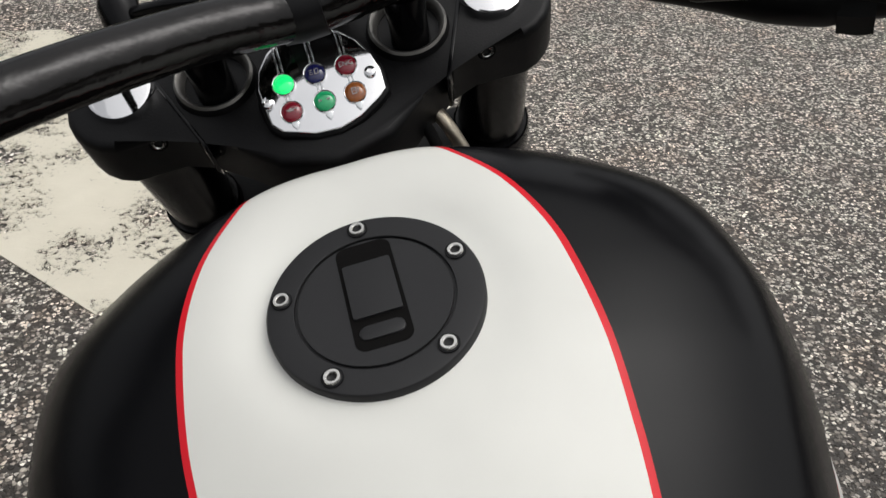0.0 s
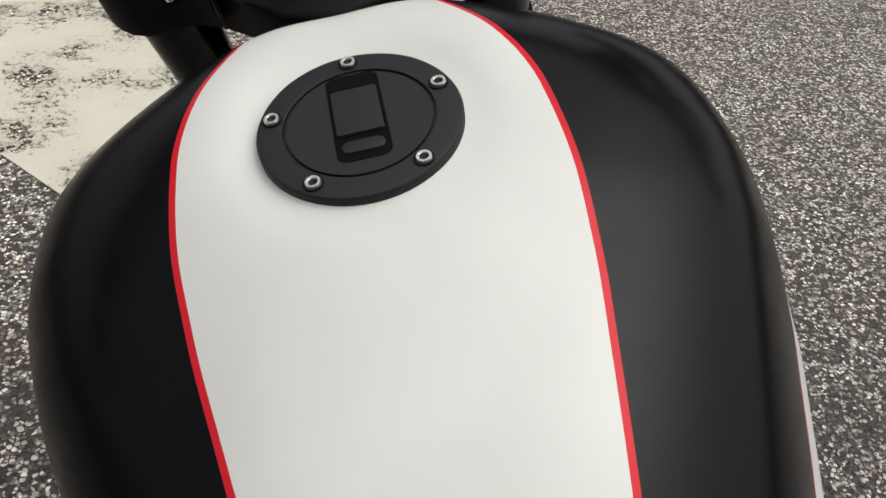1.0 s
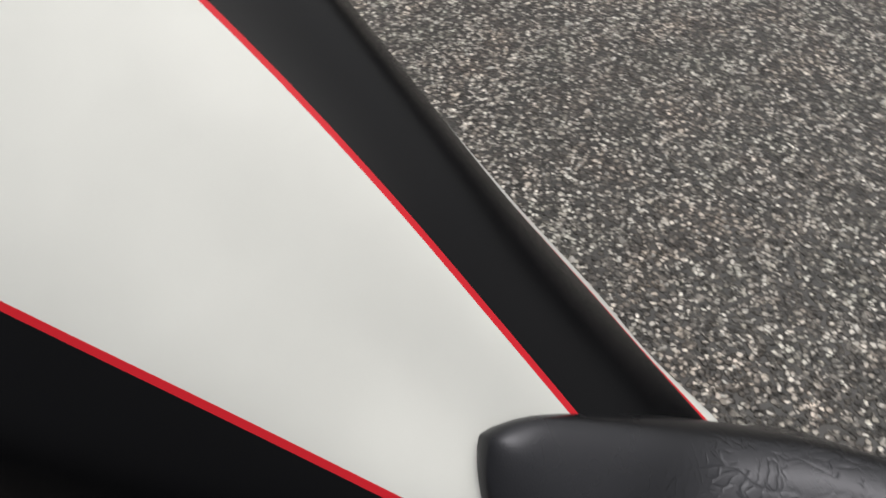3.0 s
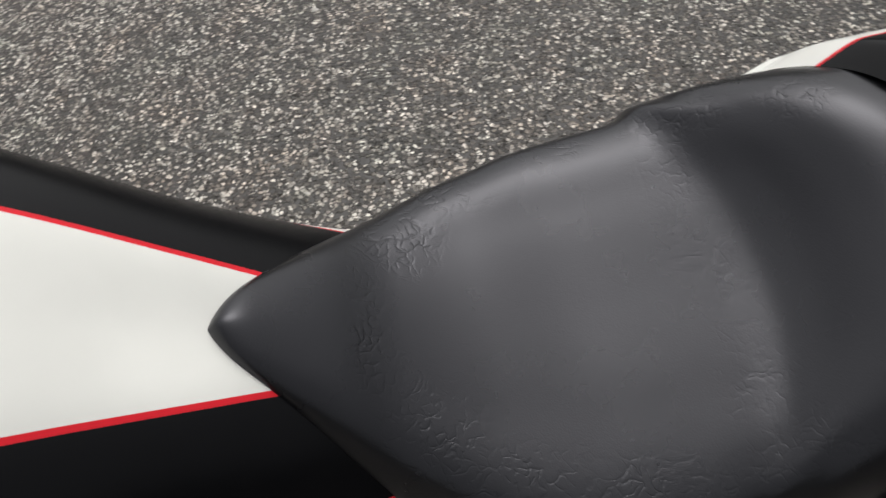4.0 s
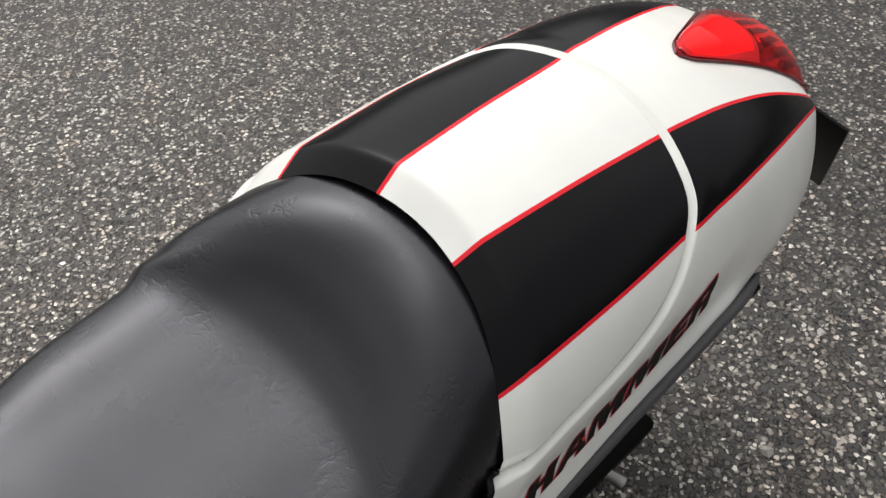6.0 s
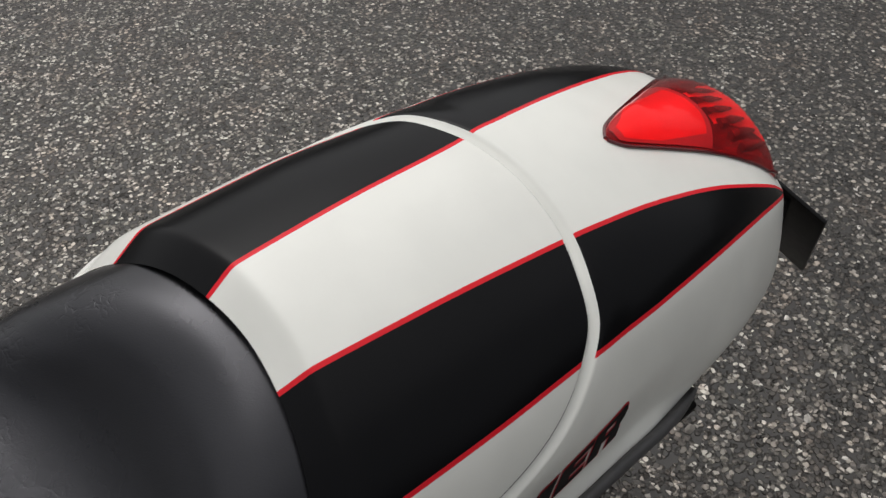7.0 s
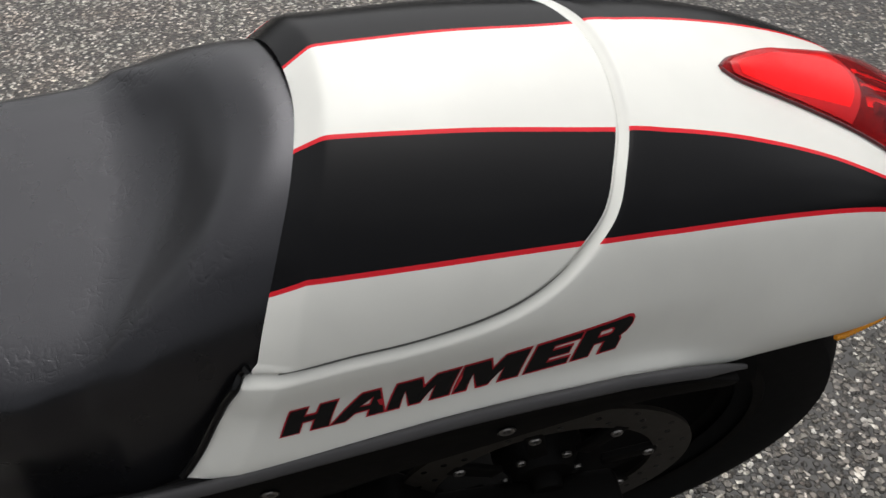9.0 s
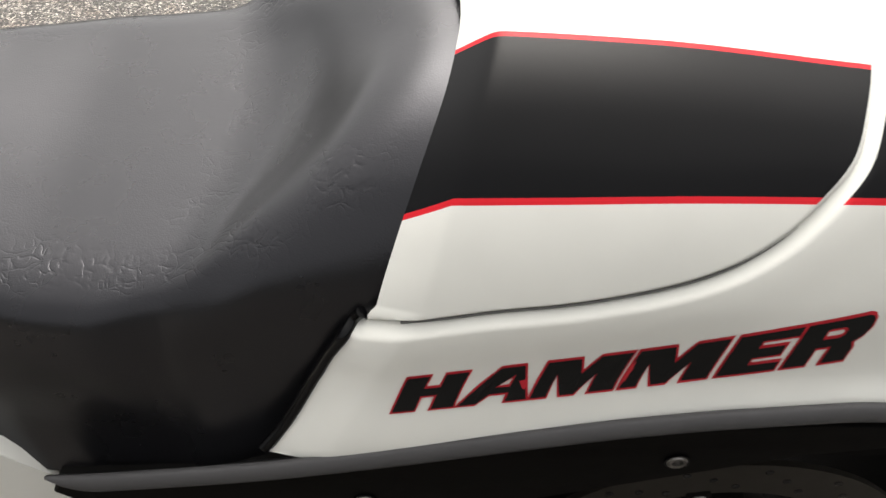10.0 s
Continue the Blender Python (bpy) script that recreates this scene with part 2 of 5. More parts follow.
def pchip(xs, ys, x):
    """Smooth curve through the points that never overshoots them."""
    xs, ys, x = np.asarray(xs, float), np.asarray(ys, float), np.asarray(x, float)
    h, d = np.diff(xs), np.diff(ys) / np.diff(xs)
    m = np.zeros(len(xs))
    m[0], m[-1] = d[0], d[-1]
    for i in range(1, len(xs) - 1):
        if d[i - 1] * d[i] > 0:
            w1, w2 = 2 * h[i] + h[i - 1], h[i] + 2 * h[i - 1]
            m[i] = (w1 + w2) / (w1 / d[i - 1] + w2 / d[i])
    k = np.clip(np.searchsorted(xs, x) - 1, 0, len(xs) - 2)
    t = np.clip((x - xs[k]) / h[k], 0, 1)
    return ((1 + 2 * t) * (1 - t) ** 2 * ys[k] + t * (1 - t) ** 2 * h[k] * m[k] + t * t * (3 - 2 * t) * ys[k + 1] + t * t * (t - 1) * h[k] * m[k + 1])


def through_points(pts, steps):
    """Centripetal curve through 2D points, with so many steps in each stretch."""
    p = np.asarray(pts, float)
    p = np.vstack([2 * p[0] - p[1], p, 2 * p[-1] - p[-2]])
    out = []
    for i in range(1, len(p) - 2):
        a, b, c, d = p[i - 1 : i + 3]
        t1 = max(np.linalg.norm(b - a), 1e-5) ** 0.5
        t2 = t1 + max(np.linalg.norm(c - b), 1e-5) ** 0.5
        t3 = t2 + max(np.linalg.norm(d - c), 1e-5) ** 0.5
        for t in np.linspace(t1, t2, steps[i - 1], endpoint=False):
            a1, a2, a3 = (t1 - t) / t1 * a + t / t1 * b, (t2 - t) / (t2 - t1) * b + (t - t1) / (t2 - t1) * c, (t3 - t) / (t3 - t2) * c + (t - t2) / (t3 - t2) * d
            b1, b2 = (t2 - t) / t2 * a1 + t / t2 * a2, (t3 - t) / (t3 - t1) * a2 + (t - t1) / (t3 - t1) * a3
            out.append((t2 - t) / (t2 - t1) * b1 + (t - t1) / (t2 - t1) * b2)
    out.append(p[-2])
    return np.array(out)


def loft(table, stations, steps):
    """Rows of the table: y and the half profile's points (x, z) from the middle outwards. Gives a grid [station, column, xyz]."""
    table = sorted(table)
    ys = [r[0] for r in table]
    cols = [[pchip(ys, [r[1 + i][k] for r in table], stations) for k in (0, 1)] for i in range(len(table[0]) - 1)]
    grid = []
    for j, y in enumerate(stations):
        half = [(c[0][j], c[1][j]) for c in cols]
        full = [(-x, z) for x, z in half[:0:-1]] + half
        curve = through_points(full, steps[::-1] + steps)
        grid.append([(x, y, z) for x, z in curve])
    return np.array(grid)


def grid_bmesh(grid, attributes=None, keep=None):
    bm = bmesh.new()
    n, m = grid.shape[:2]
    layers = {k: (bm.verts.layers.float.new(k), v) for k, v in (attributes or {}).items()}
    vs = [[None] * m for _ in range(n)]
    for i in range(n):
        for j in range(m):
            v = bm.verts.new(grid[i, j])
            for layer, values in layers.values():
                v[layer] = float(values[i, j])
            vs[i][j] = v
    for i in range(n - 1):
        for j in range(m - 1):
            if keep is None or keep[i, j]:
                bm.faces.new((vs[i][j], vs[i + 1][j], vs[i + 1][j + 1], vs[i][j + 1]))
    bmesh.ops.delete(bm, geom=[v for v in bm.verts if not v.link_faces], context="VERTS")
    bmesh.ops.recalc_face_normals(bm, faces=bm.faces[:])
    return bm


def box(bm, size, at=(0, 0, 0), turn=None, bevel=0.002, segments=2):
    m = Matrix.Translation(at) @ (turn or Matrix.Identity(4)) @ Matrix.Diagonal((*size, 1))
    made = bmesh.ops.create_cube(bm, size=1.0, matrix=m)
    if bevel:
        edges = list({e for v in made["verts"] for e in v.link_edges})
        bmesh.ops.bevel(bm, geom=edges, offset=bevel, segments=segments, profile=0.5, affect="EDGES")
    return bm


def lathe(bm, profile, m=None, n=48):
    """Turns (radius, height) points round z."""
    m = m or Matrix.Identity(4)
    rings = []
    for r, h in profile:
        if r < 1e-6:
            rings.append([bm.verts.new(m @ Vector((0, 0, h)))])
        else:
            rings.append([bm.verts.new(m @ Vector((r * math.cos(2 * math.pi * k / n), r * math.sin(2 * math.pi * k / n), h))) for k in range(n)])
    for a, b in zip(rings, rings[1:]):
        for k in range(n):
            q = [a[k % len(a)], a[(k + 1) % len(a)], b[(k + 1) % len(b)], b[k % len(b)]]
            q = list(dict.fromkeys(q))
            if len(q) > 2:
                bm.faces.new(q)
    bmesh.ops.recalc_face_normals(bm, faces=bm.faces[:])
    return bm


def tube(bm, points, radius, n=16, steps=10, caps=True):
    """A round bar along a smooth line; radius: one, or one for each point."""
    p = np.asarray(points, float)
    k = np.arange(len(p))
    t = np.linspace(0, len(p) - 1, (len(p) - 1) * steps + 1)
    ext = np.vstack([2 * p[0] - p[1], p, 2 * p[-1] - p[-2]])
    line = []
    for u in t:
        i = min(int(u), len(p) - 2)
        f = u - i
        a, b, c, d = ext[i : i + 4]
        line.append(0.5 * (2 * b + (c - a) * f + (2 * a - 5 * b + 4 * c - d) * f * f + (3 * b - a - 3 * c + d) * f**3))
    rad = np.interp(t, k, radius if hasattr(radius, "__len__") else [radius] * len(p))
    rings, up = [], Vector((0, 0, 1))
    for i, q in enumerate(line):
        ahead = Vector(line[min(i + 1, len(line) - 1)] - line[max(i - 1, 0)]).normalized()
        if abs(ahead.dot(up)) > 0.95:
            up = Vector((1, 0, 0))
        side = ahead.cross(up).normalized()
        up = side.cross(ahead).normalized()
        rings.append([bm.verts.new(Vector(q) + float(rad[i]) * (math.cos(2 * math.pi * s / n) * side + math.sin(2 * math.pi * s / n) * up)) for s in range(n)])
    for a, b in zip(rings, rings[1:]):
        for s in range(n):
            bm.faces.new((a[s], a[(s + 1) % n], b[(s + 1) % n], b[s]))
    if caps:
        bm.faces.new(rings[0][::-1])
        bm.faces.new(rings[-1])
    bmesh.ops.recalc_face_normals(bm, faces=bm.faces[:])
    return bm


def prism(bm, outline, thickness, m=None, bevel=0.0):
    """A flat shape (x, y) with thickness in z, its top at z = 0."""
    m = m or Matrix.Identity(4)
    top = [bm.verts.new(m @ Vector((x, y, 0))) for x, y in outline]
    bot = [bm.verts.new(m @ Vector((x, y, -thickness))) for x, y in outline]
    n = len(outline)
    f = bm.faces.new(top)
    bm.faces.new(bot[::-1])
    for i in range(n):
        bm.faces.new((top[i], bot[i], bot[(i + 1) % n], top[(i + 1) % n]))
    if bevel:
        bmesh.ops.bevel(bm, geom=list(f.edges), offset=bevel, segments=3, profile=0.5, affect="EDGES")
    bmesh.ops.recalc_face_normals(bm, faces=bm.faces[:])
    return bm


def smoothstep(a, b, x):
    t = np.clip((x - a) / (b - a), 0, 1)
    return t * t * (3 - 2 * t)


# ---- ground ----
bm = bmesh.new()
bmesh.ops.create_grid(bm, x_segments=40, y_segments=40, size=400.0)
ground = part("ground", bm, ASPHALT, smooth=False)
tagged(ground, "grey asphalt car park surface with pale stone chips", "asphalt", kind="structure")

bm = bmesh.new()
prism(bm, [(-0.647, 2.178), (-0.2, 2.62), (-0.9, 3.75), (-2.1, 3.75)], 0.003)
marking = part("road_marking", bm, MARKING, smooth=False)
marking.location.z = 0.004
tagged(marking, "worn, flaking cream road marking on the asphalt", "road marking", kind="structure")

# loose and half-sunk pale chips in the surface, thinning out away from the parked bike
def scatter_chips(count):
    rng = np.random.default_rng(7)
    x, y = rng.uniform(-1.3, 2.6, count), rng.uniform(-2.0, 2.9, count)
    keep = rng.uniform(0, 1, count) < 1.15 - 0.62 * np.hypot((x - 0.5) / 1.6, (y - 0.4) / 1.7)
    x, y = x[keep], y[keep]
    n = len(x)
    corners = np.array([(1, 0, 0), (0.5, 0.85, 0), (-0.45, 0.9, 0), (-1, 0.05, 0), (-0.5, -0.8, 0), (0.55, -0.85, 0), (0.3, 0.3, 1), (-0.35, -0.2, 1)], float)
    shape = corners[None] * rng.uniform(0.65, 1.25, (n, 8, 1))
    size = rng.lognormal(0.0, 0.35, n) * 0.0030
    shape *= np.stack([size * rng.uniform(0.75, 1.5, n), size * rng.uniform(0.6, 1.0, n), size * rng.uniform(0.35, 0.8, n)], 1)[:, None]
    a = rng.uniform(0, 2 * math.pi, n)[:, None]
    px = shape[:, :, 0] * np.cos(a) - shape[:, :, 1] * np.sin(a) + x[:, None]
    py = shape[:, :, 0] * np.sin(a) + shape[:, :, 1] * np.cos(a) + y[:, None]
    verts = np.stack([px, py, shape[:, :, 2]], 2).reshape(-1, 3)
    sides = [(0, 1, 6), (1, 2, 6), (2, 7, 6), (2, 3, 7), (3, 4, 7), (4, 5, 7), (5, 6, 7), (5, 0, 6)]
    faces = (np.array(sides)[None] + 8 * np.arange(n)[:, None, None]).reshape(-1, 3)
    me = bpy.data.meshes.new("stone_chips")
    me.from_pydata(verts.tolist(), [], faces.tolist())
    return me


def chip_material():
    m, t, b = material("stone_chip")
    geo = t.nodes.new("ShaderNodeNewGeometry")
    tone = ramp(t, geo.outputs["Random Per Island"], (0.0, (0.035, 0.032, 0.027)), (0.45, (0.115, 0.104, 0.092)), (0.78, (0.30, 0.278, 0.248)), (1.0, (0.76, 0.73, 0.67)))
    t.links.new(mix(t, math_node(t, "MULTIPLY", noise_tex(t, 600.0, 2.0), 0.5), tone, (0.17, 0.157, 0.14)), b.inputs["Base Color"])
    b.inputs["Roughness"].default_value = 0.55
    return m


chips = new("stone_chips", scatter_chips(78000))
chips.data.materials.append(chip_material())
tagged(chips, "pale angular stone chips bedded in the asphalt", "gravel", kind="stuff")

# added unseen trees close the place and block low sky; they show only in reflections
bm = bmesh.new()
ring = []
for k in range(180):
    a = 2 * math.pi * k / 180
    deg = math.degrees(a)
    rise = np.interp(deg, [0, 30, 46, 60, 95, 115, 140, 180, 240, 270, 310, 360], [9, 10, 11, 9, 8, 9, 9, 9, 10, 13, 12, 9])
    r = float(np.interp(deg, [0, 120, 150, 210, 240, 360], [10.0, 9.0, 7.0, 7.0, 9.0, 10.0])) + 0.6 * noise.noise(Vector((3 * math.cos(a), 3 * math.sin(a), 0.3)))
    h = r * math.tan(radians(float(rise))) * (1 + 0.10 * noise.noise(Vector((7 * math.cos(a), 7 * math.sin(a), 1.7)))) + 0.25 * noise.noise(Vector((30 * math.cos(a), 30 * math.sin(a), 4.0)))
    ring.append([bm.verts.new((r * math.cos(a), r * math.sin(a), z)) for z in (-0.1, 0.35 * h, 0.7 * h, h)])
for a, b in zip(ring, ring[1:] + ring[:1]):
    for k in range(3):
        bm.faces.new((a[k], b[k], b[k + 1], a[k + 1]))
backdrop = part("backdrop", bm, plain("dark_foliage", (0.055, 0.058, 0.045), 0.9, vary=0.5))
tagged(backdrop, "dark trees added out of view round the car park to block low sky", "hedge", kind="structure")

# ---- motorcycle, leaning on its side stand ----
LEAN = 13.83
bike = new("motorcycle")
bike.empty_display_size = 0.2
bike.rotation_euler = (0, radians(-LEAN), 0)
tagged(bike, "white and black cruiser motorcycle with red pinstripes, parked leaning on asphalt", "motorcycle")

# tank: middle, inner line, shoulder, outer line, belly, underside
TANK = [
    (0.5, (0, 0.7), (0.022, 0.697), (0.055, 0.685), (0.085, 0.665), (0.1, 0.635), (0.045, 0.565)),
    (0.56, (0, 0.745), (0.03, 0.738), (0.07, 0.722), (0.1, 0.7), (0.1125, 0.672), (0.052, 0.6)),
    (0.6, (0, 0.77), (0.0377, 0.768), (0.082, 0.748), (0.112, 0.712), (0.122, 0.672), (0.068, 0.612)),
    (0.65, (0, 0.803), (0.0486, 0.806), (0.096, 0.78), (0.128, 0.727), (0.1425, 0.679), (0.091, 0.627)),
    (0.73, (0, 0.868), (0.066, 0.864), (0.122, 0.828), (0.153, 0.751), (0.167, 0.701), (0.122, 0.651)),
    (0.8, (0, 0.914), (0.0802, 0.903), (0.146, 0.86), (0.178, 0.772), (0.1906, 0.722), (0.1496, 0.672)),
    (0.86, (0, 0.943), (0.091, 0.93), (0.164, 0.888), (0.1995, 0.79), (0.2106, 0.74), (0.1701, 0.69)),
    (0.91, (0, 0.969), (0.0988, 0.953), (0.178, 0.912), (0.2155, 0.805), (0.2258, 0.755), (0.1852, 0.705)),
    (0.955, (0, 0.988), (0.1022, 0.974), (0.19, 0.93), (0.229, 0.8186), (0.2381, 0.7686), (0.1976, 0.7186)),
    (1.0, (0, 0.994), (0.0996, 0.99), (0.194, 0.945), (0.237, 0.83), (0.2446, 0.78), (0.2041, 0.73)),
    (1.05, (0, 1.002), (0.085, 1.003), (0.19, 0.952), (0.234, 0.845), (0.2395, 0.795), (0.199, 0.745)),
    (1.09, (0, 1.008), (0.062, 1.006), (0.172, 0.95), (0.215, 0.86), (0.227, 0.81), (0.18, 0.76)),
    (1.115, (0, 1.0), (0.045, 0.996), (0.14, 0.94), (0.18, 0.87), (0.182, 0.81), (0.14, 0.77)),
    (1.13, (0, 0.975), (0.03, 0.97), (0.105, 0.92), (0.135, 0.87), (0.138, 0.83), (0.11, 0.79)),
    (1.135, (0, 0.93), (0.015, 0.928), (0.05, 0.9), (0.065, 0.87), (0.066, 0.85), (0.05, 0.83)),
]
stations = np.concatenate([np.linspace(0.50, 0.90, 50), np.linspace(0.904, 1.09, 60), np.linspace(1.093, 1.135, 20)])
STEPS = [26, 14, 12, 6, 5]
grid = loft(TANK, stations, STEPS)
columns = grid.shape[1]
mid = columns // 2
arc = np.zeros(grid.shape[:2])
arc[:, mid + 1 :] = np.cumsum(np.linalg.norm(np.diff(grid[:, mid:], axis=1), axis=2), axis=1)
arc[:, :mid] = arc[:, : mid : -1]
inner_arc, outer_arc = arc[:, mid + STEPS[0]], arc[:, mid + sum(STEPS[:3])]
attrs = {"inner": arc - inner_arc[:, None], "outer": arc - outer_arc[:, None], "bare": np.ones_like(arc)}
ring = np.hypot(grid[:, :, 0], grid[:, :, 1] - 0.9946)
grid[:, :, 2] -= np.where(grid[:, :, 2] > 0.93, 0.0026 * np.exp(-(((ring - 0.058) / 0.013) ** 2)), 0)
tank = part("fuel_tank", grid_bmesh(grid, attrs), PAINT, bike, "white fuel tank with black side panels and red pinstripes")

# tail cowl: middle, inner line, shoulder, outer line, flank, waist, lower edge, underside
COWL = [
    (0.30, (0, 0.808), (0.040, 0.807), (0.095, 0.792), (0.1300, 0.765), (0.172, 0.700), (0.188, 0.638), (0.203, 0.606), (0.18, 0.60)),
    (0.20, (0, 0.811), (0.0435, 0.810), (0.095, 0.794), (0.1325, 0.765), (0.170, 0.712), (0.187, 0.653), (0.203, 0.608), (0.18, 0.600)),
    (0.15, (0, 0.812), (0.0457, 0.8084), (0.096, 0.793), (0.1346, 0.7649), (0.169, 0.716), (0.185, 0.660), (0.202, 0.613), (0.18, 0.605)),
    (0.05, (0, 0.809), (0.0514, 0.8038), (0.098, 0.790), (0.1355, 0.7650), (0.168, 0.718), (0.182, 0.664), (0.196, 0.630), (0.17, 0.632)),
    (-0.05, (0, 0.800), (0.0570, 0.7925), (0.100, 0.780), (0.1314, 0.7580), (0.163, 0.712), (0.178, 0.662), (0.189, 0.643), (0.165, 0.63)),
    (-0.10, (0, 0.794), (0.0610, 0.7870), (0.100, 0.774), (0.1298, 0.7540), (0.158, 0.708), (0.174, 0.657), (0.185, 0.641), (0.16, 0.618)),
    (-0.15, (0, 0.785), (0.0650, 0.7772), (0.100, 0.766), (0.1263, 0.7480), (0.155, 0.700), (0.173, 0.646), (0.178, 0.618), (0.15, 0.598)),
    (-0.20, (0, 0.771), (0.0699, 0.7626), (0.100, 0.754), (0.1217, 0.7390), (0.153, 0.690), (0.172, 0.637), (0.169, 0.607), (0.14, 0.588)),
    (-0.25, (0, 0.753), (0.0758, 0.7439), (0.099, 0.737), (0.1159, 0.7260), (0.149, 0.674), (0.166, 0.622), (0.159, 0.594), (0.13, 0.575)),
    (-0.30, (0, 0.734), (0.0831, 0.7198), (0.098, 0.715), (0.1091, 0.7075), (0.141, 0.655), (0.156, 0.604), (0.147, 0.576), (0.12, 0.556)),
    (-0.35, (0, 0.709), (0.0885, 0.690), (0.0955, 0.687), (0.1015, 0.683), (0.128, 0.636), (0.141, 0.592), (0.131, 0.566), (0.10, 0.548)),
    (-0.39, (0, 0.684), (0.0895, 0.6558), (0.0906, 0.6546), (0.0918, 0.653), (0.106, 0.622), (0.111, 0.598), (0.106, 0.577), (0.08, 0.562)),
    (-0.415, (0, 0.660), (0.0738, 0.6302), (0.0750, 0.6292), (0.0760, 0.628), (0.083, 0.611), (0.084, 0.594), (0.079, 0.579), (0.06, 0.574)),
    (-0.428, (0, 0.634), (0.0420, 0.611), (0.0450, 0.609), (0.0480, 0.608), (0.052, 0.602), (0.052, 0.594), (0.048, 0.587), (0.04, 0.585)),
]
stations = np.concatenate([np.linspace(-0.428, -0.34, 40), np.linspace(-0.338, 0.16, 420)])
CS = [32, 24, 26, 56, 50, 10, 4]
grid = loft(COWL, stations, CS)
bow = 0.05 * (np.minimum(np.abs(grid[:, :, 0]), 0.18) / 0.17) ** 2 * np.clip((stations[:, None] + 0.1) / 0.26, 0, 1)
mid = grid.shape[1] // 2
arc = np.zeros(grid.shape[:2])
arc[:, mid + 1 :] = np.cumsum(np.linalg.norm(np.diff(grid[:, mid:], axis=1), axis=2), axis=1)
arc[:, :mid] = arc[:, : mid : -1]
inner_arc, outer_arc = arc[:, mid + CS[0]], arc[:, mid + sum(CS[:3])]
slant = np.interp(arc, [0.208, 0.2135, 0.255, 0.313, 0.322, 0.345], [0.0, 0.004, 0.0255, 0.0625, 0.063, 0.040])
grid[:, :, 1] += bow + slant * np.clip((stations[:, None] + 0.02) / 0.18, 0, 1)
# the cover's front edge is turned in towards the seat
normal = np.cross(np.gradient(grid, axis=1), np.gradient(grid, axis=0))
normal /= np.linalg.norm(normal, axis=2, keepdims=True) + 1e-12
normal *= np.sign((normal * (grid - np.array([0, 0, 0.66]))).sum(2, keepdims=True))
crease = stations - 0.1385
lip = ((crease + np.sqrt(crease**2 + 0.0032**2)) / 2 / 0.0216)[:, None]
grid = grid - normal * (lip * np.interp(arc, [0.0, 0.14, 0.18, 0.204, 0.220, 0.30, 0.34], [0.017, 0.016, 0.014, 0.0115, 0.0100, 0.0095, 0.0085]))[:, :, None]
arc_front = arc[-1]
# the seam between cover and tail body, as y over the way from the middle
SEAM = [(-0.077, 0.0), (-0.0755, 0.03), (-0.0715, 0.058), (-0.061, 0.09), (-0.049, 0.12), (-0.030, 0.143), (-0.009, 0.163), (0.017, 0.180), (0.05, 0.193), (0.10, 0.2035), (0.15, 0.209), (0.22, 0.220)]
def seam_distance(y, w):
    best = np.full(y.shape, 1e9)
    side = np.ones(y.shape)
    p = through_points(SEAM, [6] * (len(SEAM) - 1))
    for (ya, wa), (yb, wb) in zip(p, p[1:]):
        dy, dw = yb - ya, wb - wa
        t = np.clip(((y - ya) * dy + (w - wa) * dw) / (dy * dy + dw * dw), 0, 1)
        d = np.hypot(y - ya - t * dy, w - wa - t * dw)
        s = np.sign((y - ya) * dw - (w - wa) * dy)
        near = d < best
        best, side = np.where(near, d, best), np.where(near, s, side)
    return best * side
seam = seam_distance(grid[:, :, 1], arc)
skin, tail_arc = grid - 0.0026 * normal, arc.copy()
# corners beside the seam are drawn onto it, so that both edges run smooth
base = grid.copy()
for axis in (0, 1):
    for i, j in np.argwhere(np.diff(np.sign(seam), axis=axis) != 0):
        k = (i + 1, j) if axis == 0 else (i, j + 1)
        a, b = ((i, j), k) if abs(seam[i, j]) < abs(seam[k]) else (k, (i, j))
        if seam[a] * seam[b] < 0:
            f = seam[a] / (seam[a] - seam[b])
            base[a], arc[a], seam[a] = base[a] + f * (base[b] - base[a]), arc[a] + f * (arc[b] - arc[a]), 0.0
# body stands 2 mm proud behind the groove
deep = 0.55 + 0.45 * smoothstep(0.11, 0.17, arc)
groove = np.where(seam > 0, -0.0036 * deep * (1 - smoothstep(0.0, 0.0030, seam)), -0.0056 * deep * np.clip(1 + seam / 0.008, 0, 1) ** 2 + 0.0022 * smoothstep(0.003, 0.009, -seam) * (1 - 0.7 * smoothstep(0.012, 0.04, -seam)))
cowl_grid = base + normal * groove[:, :, None]
drop = 0.009 * np.clip((stations - 0.1385) / 0.0215, 0, 1)[:, None]
inner, outer = arc - inner_arc[:, None], arc - outer_arc[:, None] - drop
bare = np.where(seam > 0, seam - 0.0030, np.minimum(-seam - 0.0066, base[:, :, 1] + 0.392))
attrs = {"inner": inner, "outer": outer, "bare": bare}
face_seam = (seam[:-1, :-1] + seam[1:, :-1] + seam[:-1, 1:] + seam[1:, 1:]) / 4
# the cover's lower front corner is rounded off
cover_grid = cowl_grid.copy()
cover_grid[:, :, 1] -= 0.007 * np.where((seam > 0) & (arc > 0.15), np.clip(1 - seam / 0.008, 0, 1) ** 2, 0) * smoothstep(0.140, 0.162, stations)[:, None]
cover = part("seat_cover", grid_bmesh(cover_grid, attrs, face_seam > 0), TAIL_PAINT, bike, "white pillion seat cover with black stripes edged in red")
tail = part("tail_body", grid_bmesh(cowl_grid, attrs, face_seam <= 0), TAIL_PAINT, bike, "white tail body with two black stripes edged in red")

